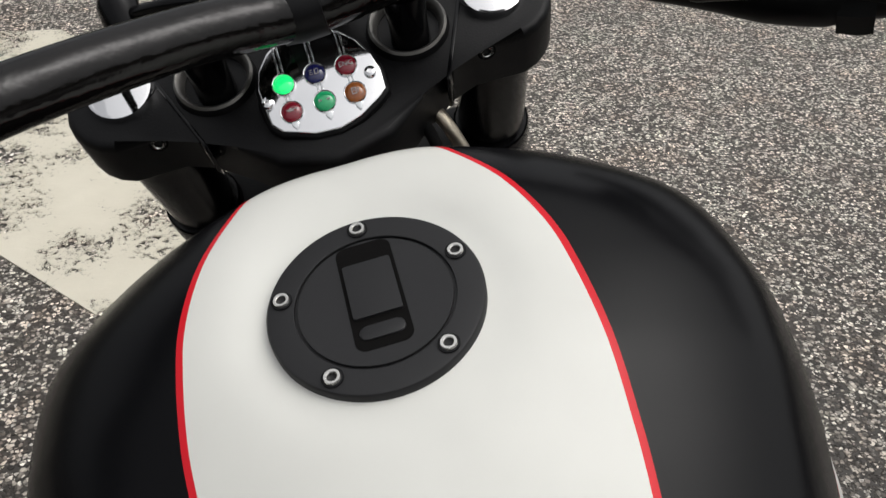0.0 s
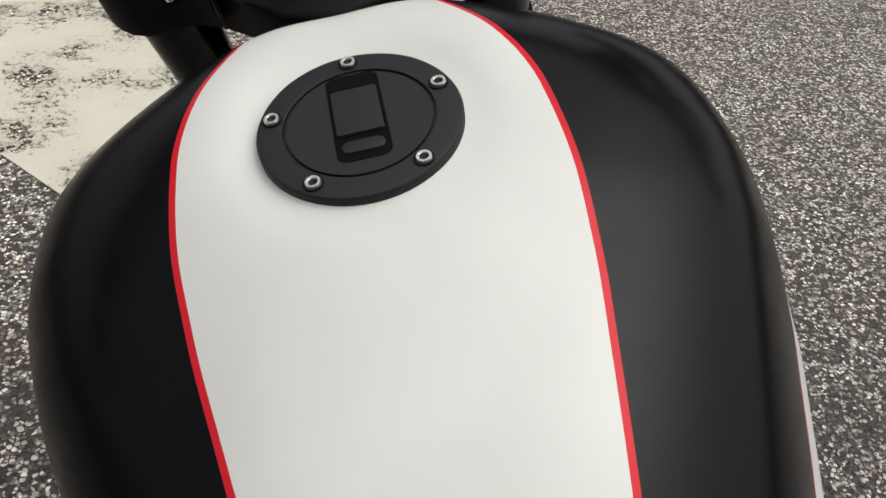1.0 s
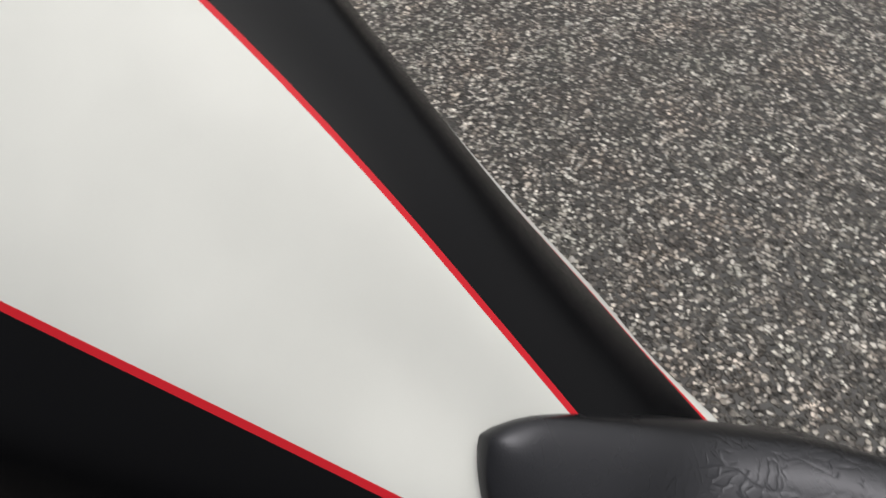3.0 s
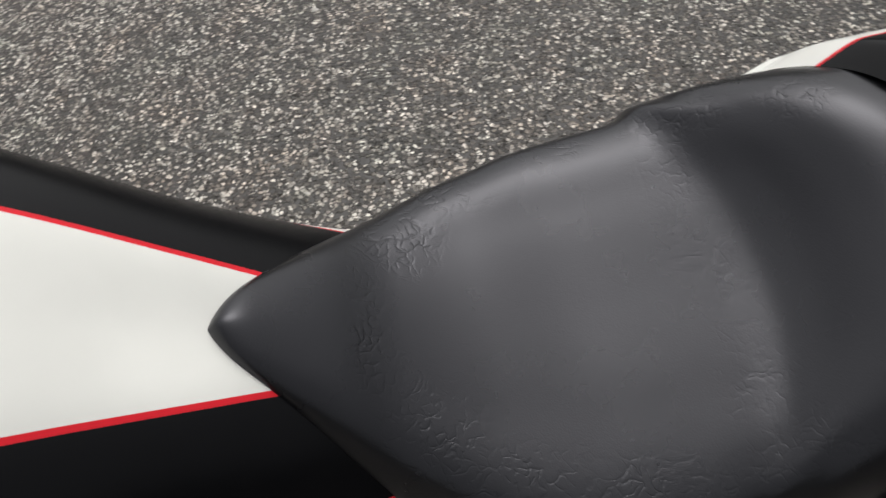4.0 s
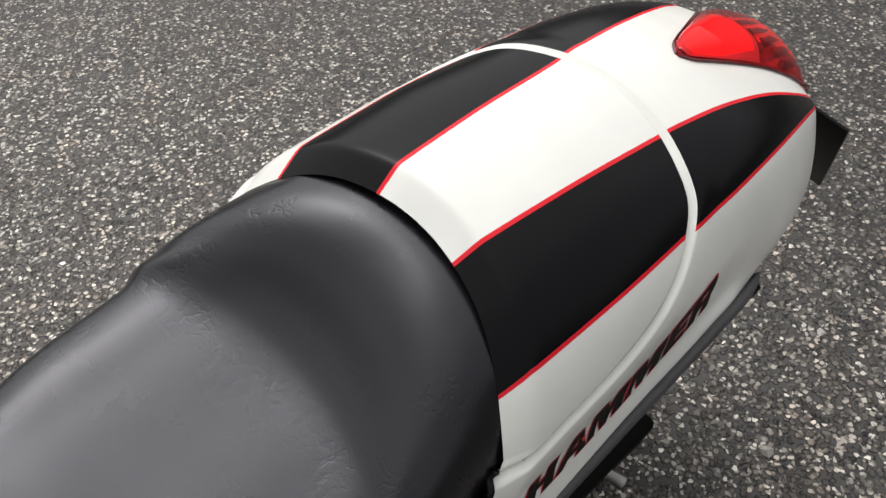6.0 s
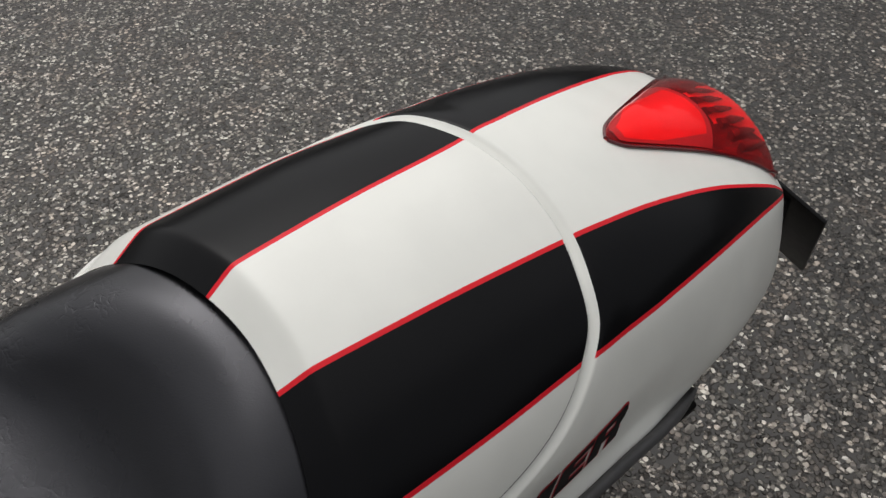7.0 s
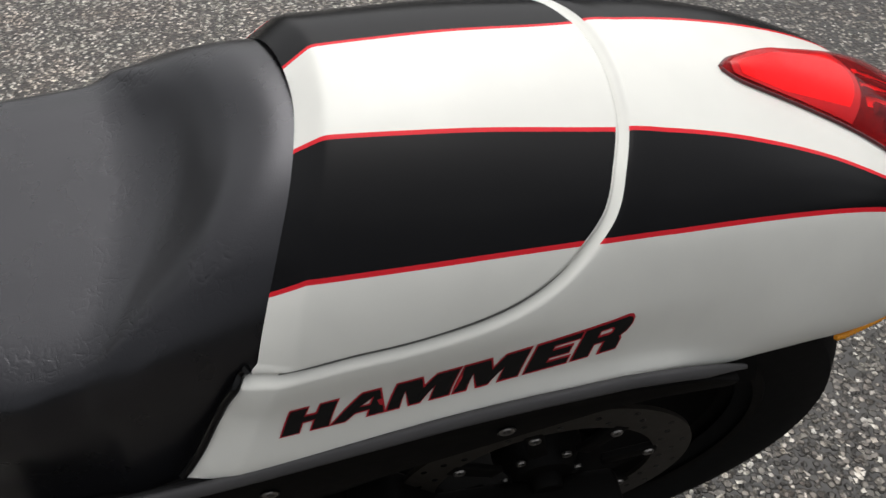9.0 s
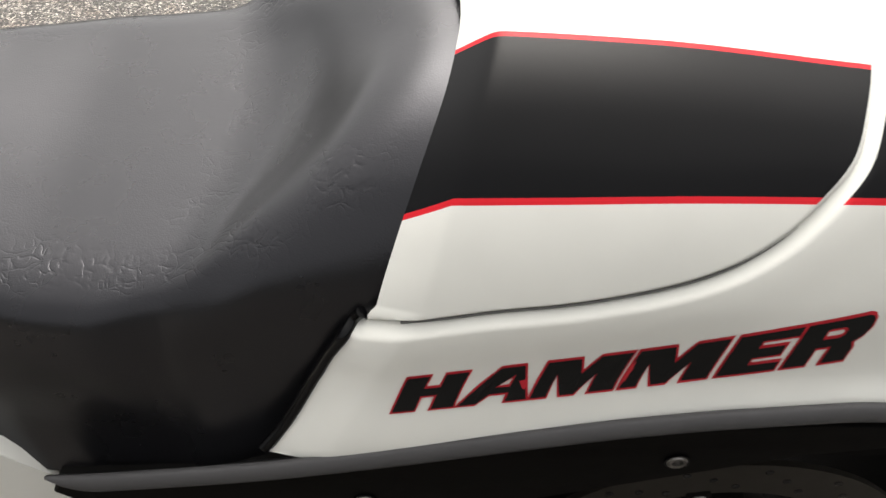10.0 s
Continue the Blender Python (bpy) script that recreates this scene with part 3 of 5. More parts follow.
# seat: middle, mid, pan edge, shoulder, side, skirt
SEAT = [
    (0.142, (0, 0.774), (0.055, 0.771), (0.092, 0.761), (0.118, 0.745), (0.148, 0.713), (0.163, 0.640), (0.165, 0.60)),
    (0.150, (0, 0.786), (0.055, 0.783), (0.094, 0.772), (0.122, 0.755), (0.153, 0.718), (0.168, 0.640), (0.172, 0.60)),
    (0.174, (0, 0.786), (0.055, 0.783), (0.095, 0.772), (0.123, 0.755), (0.155, 0.718), (0.171, 0.640), (0.18, 0.595)),
    (0.202, (0, 0.777), (0.055, 0.775), (0.095, 0.764), (0.123, 0.748), (0.155, 0.716), (0.173, 0.640), (0.185, 0.59)),
    (0.226, (0, 0.760), (0.055, 0.758), (0.097, 0.750), (0.127, 0.736), (0.157, 0.704), (0.175, 0.638), (0.19, 0.588)),
    (0.260, (0, 0.731), (0.060, 0.731), (0.107, 0.730), (0.138, 0.722), (0.160, 0.697), (0.176, 0.63), (0.19, 0.585)),
    (0.284, (0, 0.718), (0.070, 0.719), (0.119, 0.719), (0.146, 0.712), (0.162, 0.689), (0.175, 0.620), (0.19, 0.583)),
    (0.310, (0, 0.714), (0.072, 0.715), (0.124, 0.714), (0.147, 0.706), (0.161, 0.683), (0.175, 0.612), (0.190, 0.575)),
    (0.400, (0, 0.712), (0.070, 0.713), (0.123, 0.712), (0.144, 0.7025), (0.156, 0.678), (0.172, 0.610), (0.184, 0.570)),
    (0.470, (0, 0.720), (0.062, 0.719), (0.108, 0.716), (0.128, 0.705), (0.140, 0.679), (0.164, 0.620), (0.176, 0.575)),
    (0.530, (0, 0.738), (0.043, 0.735), (0.075, 0.728), (0.096, 0.715), (0.114, 0.685), (0.135, 0.63), (0.156, 0.590)),
    (0.575, (0, 0.772), (0.034, 0.768), (0.053, 0.760), (0.067, 0.747), (0.084, 0.715), (0.096, 0.65), (0.10, 0.60)),
    (0.605, (0, 0.793), (0.024, 0.788), (0.036, 0.781), (0.045, 0.770), (0.056, 0.745), (0.060, 0.69), (0.06, 0.63)),
    (0.622, (0, 0.803), (0.014, 0.799), (0.023, 0.793), (0.029, 0.784), (0.036, 0.762), (0.038, 0.71), (0.035, 0.65)),
    (0.634, (0, 0.805), (0.007, 0.802), (0.011, 0.798), (0.015, 0.791), (0.019, 0.772), (0.020, 0.72), (0.02, 0.67)),
    (0.641, (0, 0.796), (0.003, 0.794), (0.005, 0.791), (0.006, 0.785), (0.008, 0.770), (0.009, 0.73), (0.01, 0.69)),
]
stations = np.linspace(0.142, 0.641, 190)
grid = loft(SEAT, stations, [7, 7, 6, 7, 7, 4])
# the cover is stretched: long smooth runs, most of all down the sides
taut = np.clip((np.abs(np.arange(grid.shape[1]) - grid.shape[1] // 2) - 17) / 12.0, 0, 1)
taut = (taut * taut * (3 - 2 * taut))[None, :]
loose = grid.copy()
for k in range(90):
    for axis in (0, 2):
        g = grid[:, :, axis]
        g[1:-1] = 0.25 * g[:-2] + 0.5 * g[1:-1] + 0.25 * g[2:]
    if k == 5:
        loose = grid.copy()
for axis in (0, 2):
    grid[:, :, axis] = loose[:, :, axis] * (1 - taut) + grid[:, :, axis] * taut
# the padding has sagged a little to the side the bike leans to
spread = 0.013 * smoothstep(0.06, 0.13, -grid[:, :, 0]) * smoothstep(0.595, 0.675, grid[:, :, 2]) * smoothstep(0.29, 0.36, stations)[:, None] * (1 - smoothstep(0.47, 0.56, stations))[:, None]
spread += 0.0065 * smoothstep(0.06, 0.13, grid[:, :, 0]) * smoothstep(0.26, 0.32, stations)[:, None] * (1 - smoothstep(0.45, 0.53, stations))[:, None]
grid[:, :, 0] -= spread
grid[:, :, 1] -= 0.005 * (1 - smoothstep(0.142, 0.20, stations))[:, None]
# the crest of the back rest sweeps forward at both sides
bow = pchip([0.142, 0.205, 0.31, 0.45, 0.65], [2.0, 3.1, 1.2, 0.0, 0.0], stations)[:, None] * np.minimum(np.abs(grid[:, :, 0]), 0.165) ** 2
grid[:, :, 1] += bow
mid = grid.shape[1] // 2
arc = np.zeros(grid.shape[:2])
arc[:, mid + 1 :] = np.cumsum(np.linalg.norm(np.diff(grid[:, mid:], axis=1), axis=2), axis=1)
arc[:, :mid] = arc[:, : mid : -1]
yy = grid[:, :, 1]
ax = np.abs(grid[:, :, 0])
spots = [(0.015, 0.312, 0.055, 0.035, 0.33), (0.085, 0.312, 0.045, 0.035, 0.35), (0.125, 0.290, 0.022, 0.045, 0.7), (0.138, 0.345, 0.018, 0.05, 0.9), (0.132, 0.41, 0.020, 0.06, 1.0), (0.112, 0.475, 0.024, 0.05, 1.0), (0.104, 0.225, 0.024, 0.025, 0.8), (0.015, 0.548, 0.040, 0.020, 0.55), (0.072, 0.520, 0.032, 0.030, 1.0)]
wrinkle = np.maximum.reduce([k * np.exp(-(((ax - cx) / rx) ** 2) - ((yy - cy) / ry) ** 2) for cx, cy, rx, ry, k in spots])
seat = part("seat", grid_bmesh(grid, {"wrinkle": wrinkle}), LEATHER, bike, "creased black leather rider seat with a scooped back")

# white shroud edge that shows below the tank
bm = bmesh.new()
prism(bm, [(-0.2807, 1.0918), (-0.2770, 1.0700), (-0.2692, 1.0337), (-0.2400, 1.0330), (-0.2400, 1.0918)], 0.012, Matrix.Translation((0, 0, 0.775)), 0.0015)
part("tank_shroud", bm, plain("shroud_white", WHITE, 0.35, vary=0.03), bike, "white shroud edge below the fuel tank")

# ---- fuel cap ----
TILT = radians(10.2)
CAP = Matrix.Translation((0.0005, 0.9946, 0.9950)) @ Matrix.Rotation(TILT, 4, "X")
bm = bmesh.new()
lathe(bm, [(0.0543, -0.012), (0.0543, 0.0005), (0.0535, 0.0016), (0.0520, 0.0020), (0.0404, 0.0020), (0.0402, 0.0018), (0.0402, 0.0), (0.0, 0.0)], CAP, 96)
cap = part("fuel_cap", bm, CAPBLACK, tank, "matt black round fuel cap with a flip handle and five screws")
bm = bmesh.new()
lathe(bm, [(0.0384, 0.0), (0.0385, 0.0017), (0.0384, 0.0018), (0.0, 0.0018)], CAP, 96)
part("cap_lid", bm, CAPBLACK, tank)
def rounded(w, y0, y1, r, n=6):
    """Outline of a rounded rectangle, w wide, from y0 to y1."""
    pts = []
    for cx, cy, a0 in ((w / 2 - r, y1 - r, 0), (r - w / 2, y1 - r, 90), (r - w / 2, y0 + r, 180), (w / 2 - r, y0 + r, 270)):
        pts += [(cx + r * math.cos(radians(a0 + 90 * k / n)), cy + r * math.sin(radians(a0 + 90 * k / n))) for k in range(n + 1)]
    return pts


# near-black plate on the lid gives the dark depth of the well
bm = bmesh.new()
prism(bm, rounded(0.0285, -0.0290, 0.0370, 0.0055), 0.003, CAP @ Matrix.Translation((0, 0, 0.0021)))
part("handle_well", bm, SHADED, tank, "black recess of the cap handle")
bm = bmesh.new()
prism(bm, rounded(0.0246, -0.0105, 0.0235, 0.0012), 0.003, CAP @ Matrix.Translation((0, 0, 0.0036)), 0.0005)
part("cap_handle", bm, CAPBLACK, tank)
bm = bmesh.new()
prism(bm, rounded(0.0225, -0.0235, -0.0155, 0.0035), 0.002, CAP @ Matrix.Translation((0, 0, 0.0029)), 0.0008)
part("handle_tongue", bm, CAPBLACK, tank)


def socket_screw(name, m, r, parent, mat=None, washer=True):
    bm = bmesh.new()
    lathe(bm, [(r, -0.002), (r, 0.0006), (0.88 * r, 0.0016), (0.62 * r, 0.0016), (0.54 * r, 0.0012)], m, 24)
    lathe(bm, [(0.54 * r, 0.0012), (0.50 * r, -0.001), (0.0, -0.001)], m, 6)
    ob = part(name, bm, mat or STEEL, parent)
    if washer:
        bm = bmesh.new()
        lathe(bm, [(1.22 * r, -0.001), (1.22 * r, 0.0004), (r, 0.0005)], m, 24)
        part("screw_seat", bm, GLOSS, ob)
    return ob


for k in range(5):
    a = radians(90 + 72 * k)
    socket_screw("cap_screw", CAP @ Matrix.Translation((0.047 * math.cos(a), 0.047 * math.sin(a), 0.0024)), 0.0044, tank)

# ---- fork, triple clamp and handlebar ----
for sx in (-1, 1):
    bm = bmesh.new()
    tube(bm, [(sx * 0.13, 1.238, 1.014), (sx * 0.13, 1.31, 0.90), (sx * 0.13, 1.33, 0.868)], 0.0285, 32, 4)
    tube(bm, [(sx * 0.13, 1.325, 0.876), (sx * 0.13, 1.335, 0.860), (sx * 0.13, 1.42, 0.722), (sx * 0.13, 1.66, 0.33)], [0.031, 0.034, 0.034, 0.03], 32, 4)
    fork = part("fork_leg", bm, GLOSS, bike, "black telescopic fork leg")
    bm = bmesh.new()
    lathe(bm, [(0.0230, -0.016), (0.0230, 0.000), (0.0218, 0.003), (0.0200, 0.0034), (0.0196, 0.0020), (0.014, 0.0030), (0.0, 0.0042)], Matrix.Translation((sx * 0.13, 1.233, 1.030)) @ Matrix.Rotation(radians(32), 4, "X"), 48)
    part("fork_cap", bm, CHROME, fork, "chrome fork cap")

CLAMP = Matrix.Translation((0, 1.19, 1.006)) @ Matrix.Rotation(radians(24), 4, "X")
def arc_points(cx, cy, r, a0, a1, n):
    return [(cx + r * math.cos(radians(a0 + (a1 - a0) * k / n)), cy + r * math.sin(radians(a0 + (a1 - a0) * k / n))) for k in range(n + 1)]
outline = arc_points(0.13, 0.046, 0.040, -75, 90, 10) + [(0.06, 0.092), (-0.06, 0.092)] + arc_points(-0.13, 0.046, 0.040, 90, 255, 10)
outline += [(-0.105, 0.008), (-0.085, 0.000), (-0.062, -0.018), (-0.038, -0.040), (0.0, -0.050), (0.038, -0.040), (0.062, -0.018), (0.085, 0.000), (0.105, 0.008)]
bm = bmesh.new()
prism(bm, outline, 0.040, CLAMP, 0.006)
clamp = part("triple_clamp", bm, CAST, bike, "black cast upper triple clamp")
for sx in (-1, 1):
    bm = bmesh.new()
    box(bm, (0.003, 0.07, 0.030), (sx * 0.094, 0.020, -0.014), Matrix.Rotation(radians(sx * -22), 4, "Z"), 0.001)
    bm.transform(CLAMP)
    part("clamp_slot", bm, GLOSS, clamp)
    socket_screw("pinch_bolt", CLAMP @ Matrix.Translation((sx * 0.113, 0.0075, -0.007)) @ Matrix.Rotation(radians(75), 4, "X"), 0.0052, clamp)
    # cupped riser seats
    bm = bmesh.new()
    m = Matrix.Translation((sx * 0.067, 1.226, 1.020)) @ Matrix.Rotation(radians(28), 4, "X")
    lathe(bm, [(0.0300, -0.020), (0.0290, 0.000), (0.0275, 0.007), (0.0252, 0.0095), (0.0230, 0.008), (0.0205, 0.0), (0.0180, -0.022), (0.0, -0.024)], m, 48)
    riser = part("riser_cup", bm, CAST, bike, "black cupped handlebar riser mount")
    bm = bmesh.new()
    lathe(bm, [(0.0268, 0.0086), (0.0252, 0.0102), (0.0232, 0.0088), (0.0212, 0.0030), (0.0203, -0.0040), (0.0215, -0.005)], m, 48)
    part("riser_rim", bm, plain("worn_satin_metal", (0.16, 0.155, 0.145), 0.42, metal=0.9), riser, "worn metal rim")
    bm = bmesh.new()
    tube(bm, [(sx * 0.067, 1.222, 1.005), (sx * 0.067, 1.212, 1.035), (sx * 0.067, 1.205, 1.058)], [0.014, 0.013, 0.015], 20, 4)
    part("riser_post", bm, GLOSS, riser)

bm = bmesh.new()
bar = [(-0.36, 0.99, 1.10), (-0.26, 1.045, 1.098), (-0.16, 1.105, 1.096), (-0.07, 1.165, 1.080), (0, 1.196, 1.066), (0.07, 1.192, 1.074), (0.16, 1.165, 1.085), (0.26, 1.115, 1.07), (0.36, 1.06, 1.045)]
tube(bm, bar, [0.0185, 0.0185, 0.0180, 0.0175, 0.0180, 0.0170, 0.0165, 0.0165, 0.0165], 32, 10)
handlebar = part("handlebar", bm, BAR, bike, "gloss black wide handlebar")
bm = bmesh.new()
tube(bm, [(-0.012, 1.1965, 1.0665), (0.002, 1.197, 1.066), (0.016, 1.1965, 1.0665)], [0.0195, 0.0202, 0.0195], 32, 4)
part("bar_clamp", bm, SATIN, handlebar)
for sx, gp in ((1, [(0.25, 1.118, 1.065), (0.38, 1.045, 1.032), (0.46, 1.0, 1.01)]), (-1, [(-0.29, 1.036, 1.0955), (-0.36, 0.985, 1.09), (-0.43, 0.93, 1.085)])):
    bm = bmesh.new()
    tube(bm, gp, [0.019, 0.0200, 0.0195], 24, 8)
    part("grip", bm, RUBBER, handlebar, "black rubber grip")
bm = bmesh.new()
box(bm, (0.055, 0.045, 0.045), (0.252, 1.128, 1.058), Matrix.Rotation(radians(-28), 4, "Z"), 0.008, 3)
box(bm, (0.05, 0.03, 0.03), (0.262, 1.150, 1.056), Matrix.Rotation(radians(-28), 4, "Z"), 0.006, 3)
part("switch_housing", bm, SATIN, handlebar)
bm = bmesh.new()
tube(bm, [(0.215, 1.205, 1.022), (0.255, 1.172, 1.020), (0.283, 1.142, 1.018), (0.310, 1.122, 1.016), (0.330, 1.118, 1.014)], [0.010, 0.015, 0.018, 0.018, 0.013], 16, 8)
tube(bm, [(0.318, 1.120, 1.012), (0.327, 1.113, 1.012), (0.334, 1.108, 1.012)], [0.020, 0.021, 0.020], 8, 2)
tube(bm, [(0.325, 1.118, 1.014), (0.36, 1.102, 1.010), (0.42, 1.066, 1.0)], [0.014, 0.0125, 0.010], 12, 6)
part("brake_lever", bm, SATIN, handlebar)

# cables behind the bar and a brake line beside the fork
def cable(name, pts, r, mat, label):
    bm = bmesh.new()
    tube(bm, pts, r, 12, 8)
    return part(name, bm, mat, bike, label)
cable("brake_line", [(0.060, 1.215, 0.985), (0.078, 1.19, 0.955), (0.090, 1.185, 0.90), (0.085, 1.20, 0.82)], 0.0050, BRASS, "braided metal brake line")
cable("throttle_cable", [(0.055, 1.20, 0.985), (0.066, 1.18, 0.945), (0.070, 1.18, 0.88), (0.06, 1.2, 0.8)], 0.0042, RUBBER, "black throttle cable")
cable("clutch_cable", [(-0.12, 1.17, 1.07), (-0.13, 1.27, 1.045), (-0.08, 1.31, 0.99), (-0.03, 1.30, 0.93), (-0.02, 1.24, 0.85)], 0.0045, RUBBER, "black clutch cable")
cable("wiring_loom", [(0.05, 1.21, 1.06), (0.0, 1.28, 1.02), (-0.05, 1.31, 0.97), (-0.03, 1.26, 0.90)], 0.0060, RUBBER, "black wiring loom")

# headlight bowl and a front signal
bm = bmesh.new()
lathe(bm, [(0.0, -0.10), (0.05, -0.09), (0.085, -0.045), (0.098, 0.01), (0.098, 0.035), (0.09, 0.04), (0.0, 0.045)], Matrix.Translation((0, 1.40, 0.93)) @ Matrix.Rotation(radians(-90), 4, "X"), 40)
part("headlight", bm, GLOSS, bike, "gloss black headlight bowl")
for sx in (-1, 1):
    bm = bmesh.new()
    tube(bm, [(sx * 0.04, 1.33, 1.035), (sx * 0.09, 1.34, 1.04), (sx * 0.137, 1.37, 1.03)], [0.005, 0.005, 0.006], 14, 6)
    lathe(bm, [(0.0, -0.030), (0.012, -0.028), (0.0155, -0.012), (0.0165, 0.014), (0.014, 0.020), (0.0, 0.022)], Matrix.Translation((sx * 0.139, 1.37, 1.026)) @ Matrix.Rotation(radians(-25), 4, "X"), 28)
    part("front_signal", bm, GLOSS, bike, "black front turn signal")

# steering head under the clamp
bm = bmesh.new()
tube(bm, [(0, 1.195, 0.985), (0, 1.245, 0.90), (0, 1.30, 0.80)], 0.034, 24, 6)
box(bm, (0.30, 0.075, 0.045), (0, 1.335, 0.845), Matrix.Rotation(radians(32), 4, "X"), 0.012, 3)
part("steering_head", bm, CAST, bike)

# ---- warning light panel ----
PANEL = Matrix.Translation((0, 1.182, 1.018)) @ Matrix.Rotation(math.atan2(0.66, 0.75), 4, "X")
edge = [(-0.0391, 0.0105), (-0.0363, -0.0147), (-0.0300, -0.0215), (-0.0104, -0.0282), (0.0060, -0.0290), (0.0202, -0.0248), (0.0340, -0.0165), (0.0402, -0.0111), (0.0405, 0.0040), (0.0367, 0.0139), (0.0300, 0.0260), (0.0217, 0.0345), (0.0110, 0.0400), (-0.0033, 0.0410), (-0.0180, 0.0395), (-0.0277, 0.0330), (-0.0360, 0.0220)]
bm = bmesh.new()
prism(bm, [(x * 1.06, y * 1.06 - 0.0005) for x, y in edge], 0.020, PANEL @ Matrix.Translation((0, 0, -0.0030)), 0.003)
prism(bm, [(x * 1.1, y * 1.05 - 0.004) for x, y in edge], 0.030, PANEL @ Matrix.Translation((0, -0.002, -0.010)), 0.005)
panel = part("instrument_panel", bm, CAST, bike, "small chrome warning light panel with six coloured lenses")
bm = bmesh.new()
prism(bm, edge, 0.004, PANEL, 0.0012)
part("panel_face", bm, CHROME, panel, "polished chrome panel face")
for x, y in ((-0.0348, -0.0003), (0.0333, 0.0017)):
    bm = bmesh.new()
    lathe(bm, [(0.0042, -0.001), (0.0042, 0.001), (0.0034, 0.0026), (0.0018, 0.0032), (0.0016, 0.0022), (0.0, 0.0022)], PANEL @ Matrix.Translation((x, y, 0)), 20)
    part("panel_screw", bm, CHROME, panel)


def lens_material(name, color, glow=0.0):
    m, t, b = material(name)
    v = noise_tex(t, 500.0, 2.0)
    t.links.new(mix(t, v, tuple(c * 0.85 for c in color), color), b.inputs["Base Color"])
    b.inputs["Roughness"].default_value = 0.12
    b.inputs["Coat Weight"].default_value = 0.6
    b.inputs["Coat Roughness"].default_value = 0.05
    if glow:
        b.inputs["Emission Color"].default_value = (*color, 1.0)
        b.inputs["Emission Strength"].default_value = glow
    return m


LENS_MATS = {
    "lit_green": lens_material("lit_green_lens", (0.01, 0.75, 0.18), 0.9),
    "green": lens_material("green_lens", (0.015, 0.38, 0.14)),
    "blue": lens_material("blue_lens", (0.012, 0.014, 0.085)),
    "red": lens_material("red_lens", (0.20, 0.006, 0.018)),
    "orange": lens_material("orange_lens", (0.28, 0.085, 0.02)),
    "mark": plain("lens_marks", (0.32, 0.30, 0.30), 0.5),
}
CLEAR, ct, cb = material("clear_acrylic")
cb.inputs["Base Color"].default_value = (0.75, 0.77, 0.78, 1)
cb.inputs["Roughness"].default_value = 0.1
cb.inputs["Metallic"].default_value = 0.85
lights = [("lit_green", -0.0221, 0.0086), ("blue", -0.0011, 0.0103), ("red", 0.0195, 0.0102), ("red", -0.0216, -0.0105), ("green", 0.0003, -0.0095), ("orange", 0.0205, -0.0092)]
for color, x, y in lights:
    at = PANEL @ Matrix.Translation((x, y, 0.001))
    bm = bmesh.new()
    lathe(bm, [(0.0075, -0.002), (0.0075, 0.0010), (0.0070, 0.0016), (0.0064, 0.0012), (0.0064, 0.0)], at, 32)
    ring = part("light_ring", bm, CHROME, panel)
    bm = bmesh.new()
    lathe(bm, [(0.0066, 0.0), (0.0064, 0.0016), (0.0052, 0.0026), (0.0028, 0.0032), (0.0, 0.0034)], at, 32)
    part("lens", bm, LENS_MATS[color], ring, color.replace("_", " ") + " warning lens")
for x, y0, y1 in ((-0.0219, 0.016, 0.037), (-0.0008, 0.018, 0.038), (0.0197, 0.018, 0.035), (-0.0217, -0.003, 0.001), (-0.0004, -0.002, 0.003), (0.0200, -0.002, 0.003)):
    for dx in (-0.0013, 0.0013):
        bm = bmesh.new()
        box(bm, (0.0011, y1 - y0, 0.0014), (x + dx, (y0 + y1) / 2, 0.0008), None, 0.0003, 1)
        bm.transform(PANEL)
        part("light_channel", bm, CLEAR, panel)
for x, y in ((-0.0212, -0.0193), (0.0010, -0.0190), (0.0210, -0.0180)):
    bm = bmesh.new()
    prism(bm, [(-0.0026, 0.0025), (-0.0022, -0.0008), (0.0, -0.0035), (0.0022, -0.0008), (0.0026, 0.0025)], 0.002, PANEL @ Matrix.Translation((x, y, 0.0022)), 0.0004)
    part("channel_tip", bm, CLEAR, panel)


def letters(text, size, offset=0.0, spacing=1.0):
    """Flat letters as a bmesh, in the x-y plane, starting at the origin."""
    cu = bpy.data.curves.new("letters", "FONT")
    cu.body, cu.size, cu.offset, cu.space_character, cu.resolution_u = text, size, offset, spacing, 4
    ob = bpy.data.objects.new("letters", cu)
    scene.collection.objects.link(ob)
    me = bpy.data.meshes.new_from_object(ob.evaluated_get(bpy.context.evaluated_depsgraph_get()))
    bm = bmesh.new()
    bm.from_mesh(me)
    bpy.data.objects.remove(ob)
    bpy.data.meshes.remove(me)
    bpy.data.curves.remove(cu)
    return bm


bm = letters("ENG", 0.0048, 0.0)
w = max(v.co.x for v in bm.verts)
bm.transform(PANEL @ Matrix.Translation((0.0195 - w / 2, 0.0085, 0.0048)))
part("lens_legend", bm, LENS_MATS["mark"], panel, smooth=False)


def mark(boxes, x, y):
    bm = bmesh.new()
    for cx, cy, sx, sy in boxes:
        box(bm, (sx, sy, 0.0004), (x + cx, y + cy, 0.0046), None, 0.0, 1)
    bm.transform(PANEL)
    part("lens_symbol", bm, LENS_MATS["mark"], panel, smooth=False)


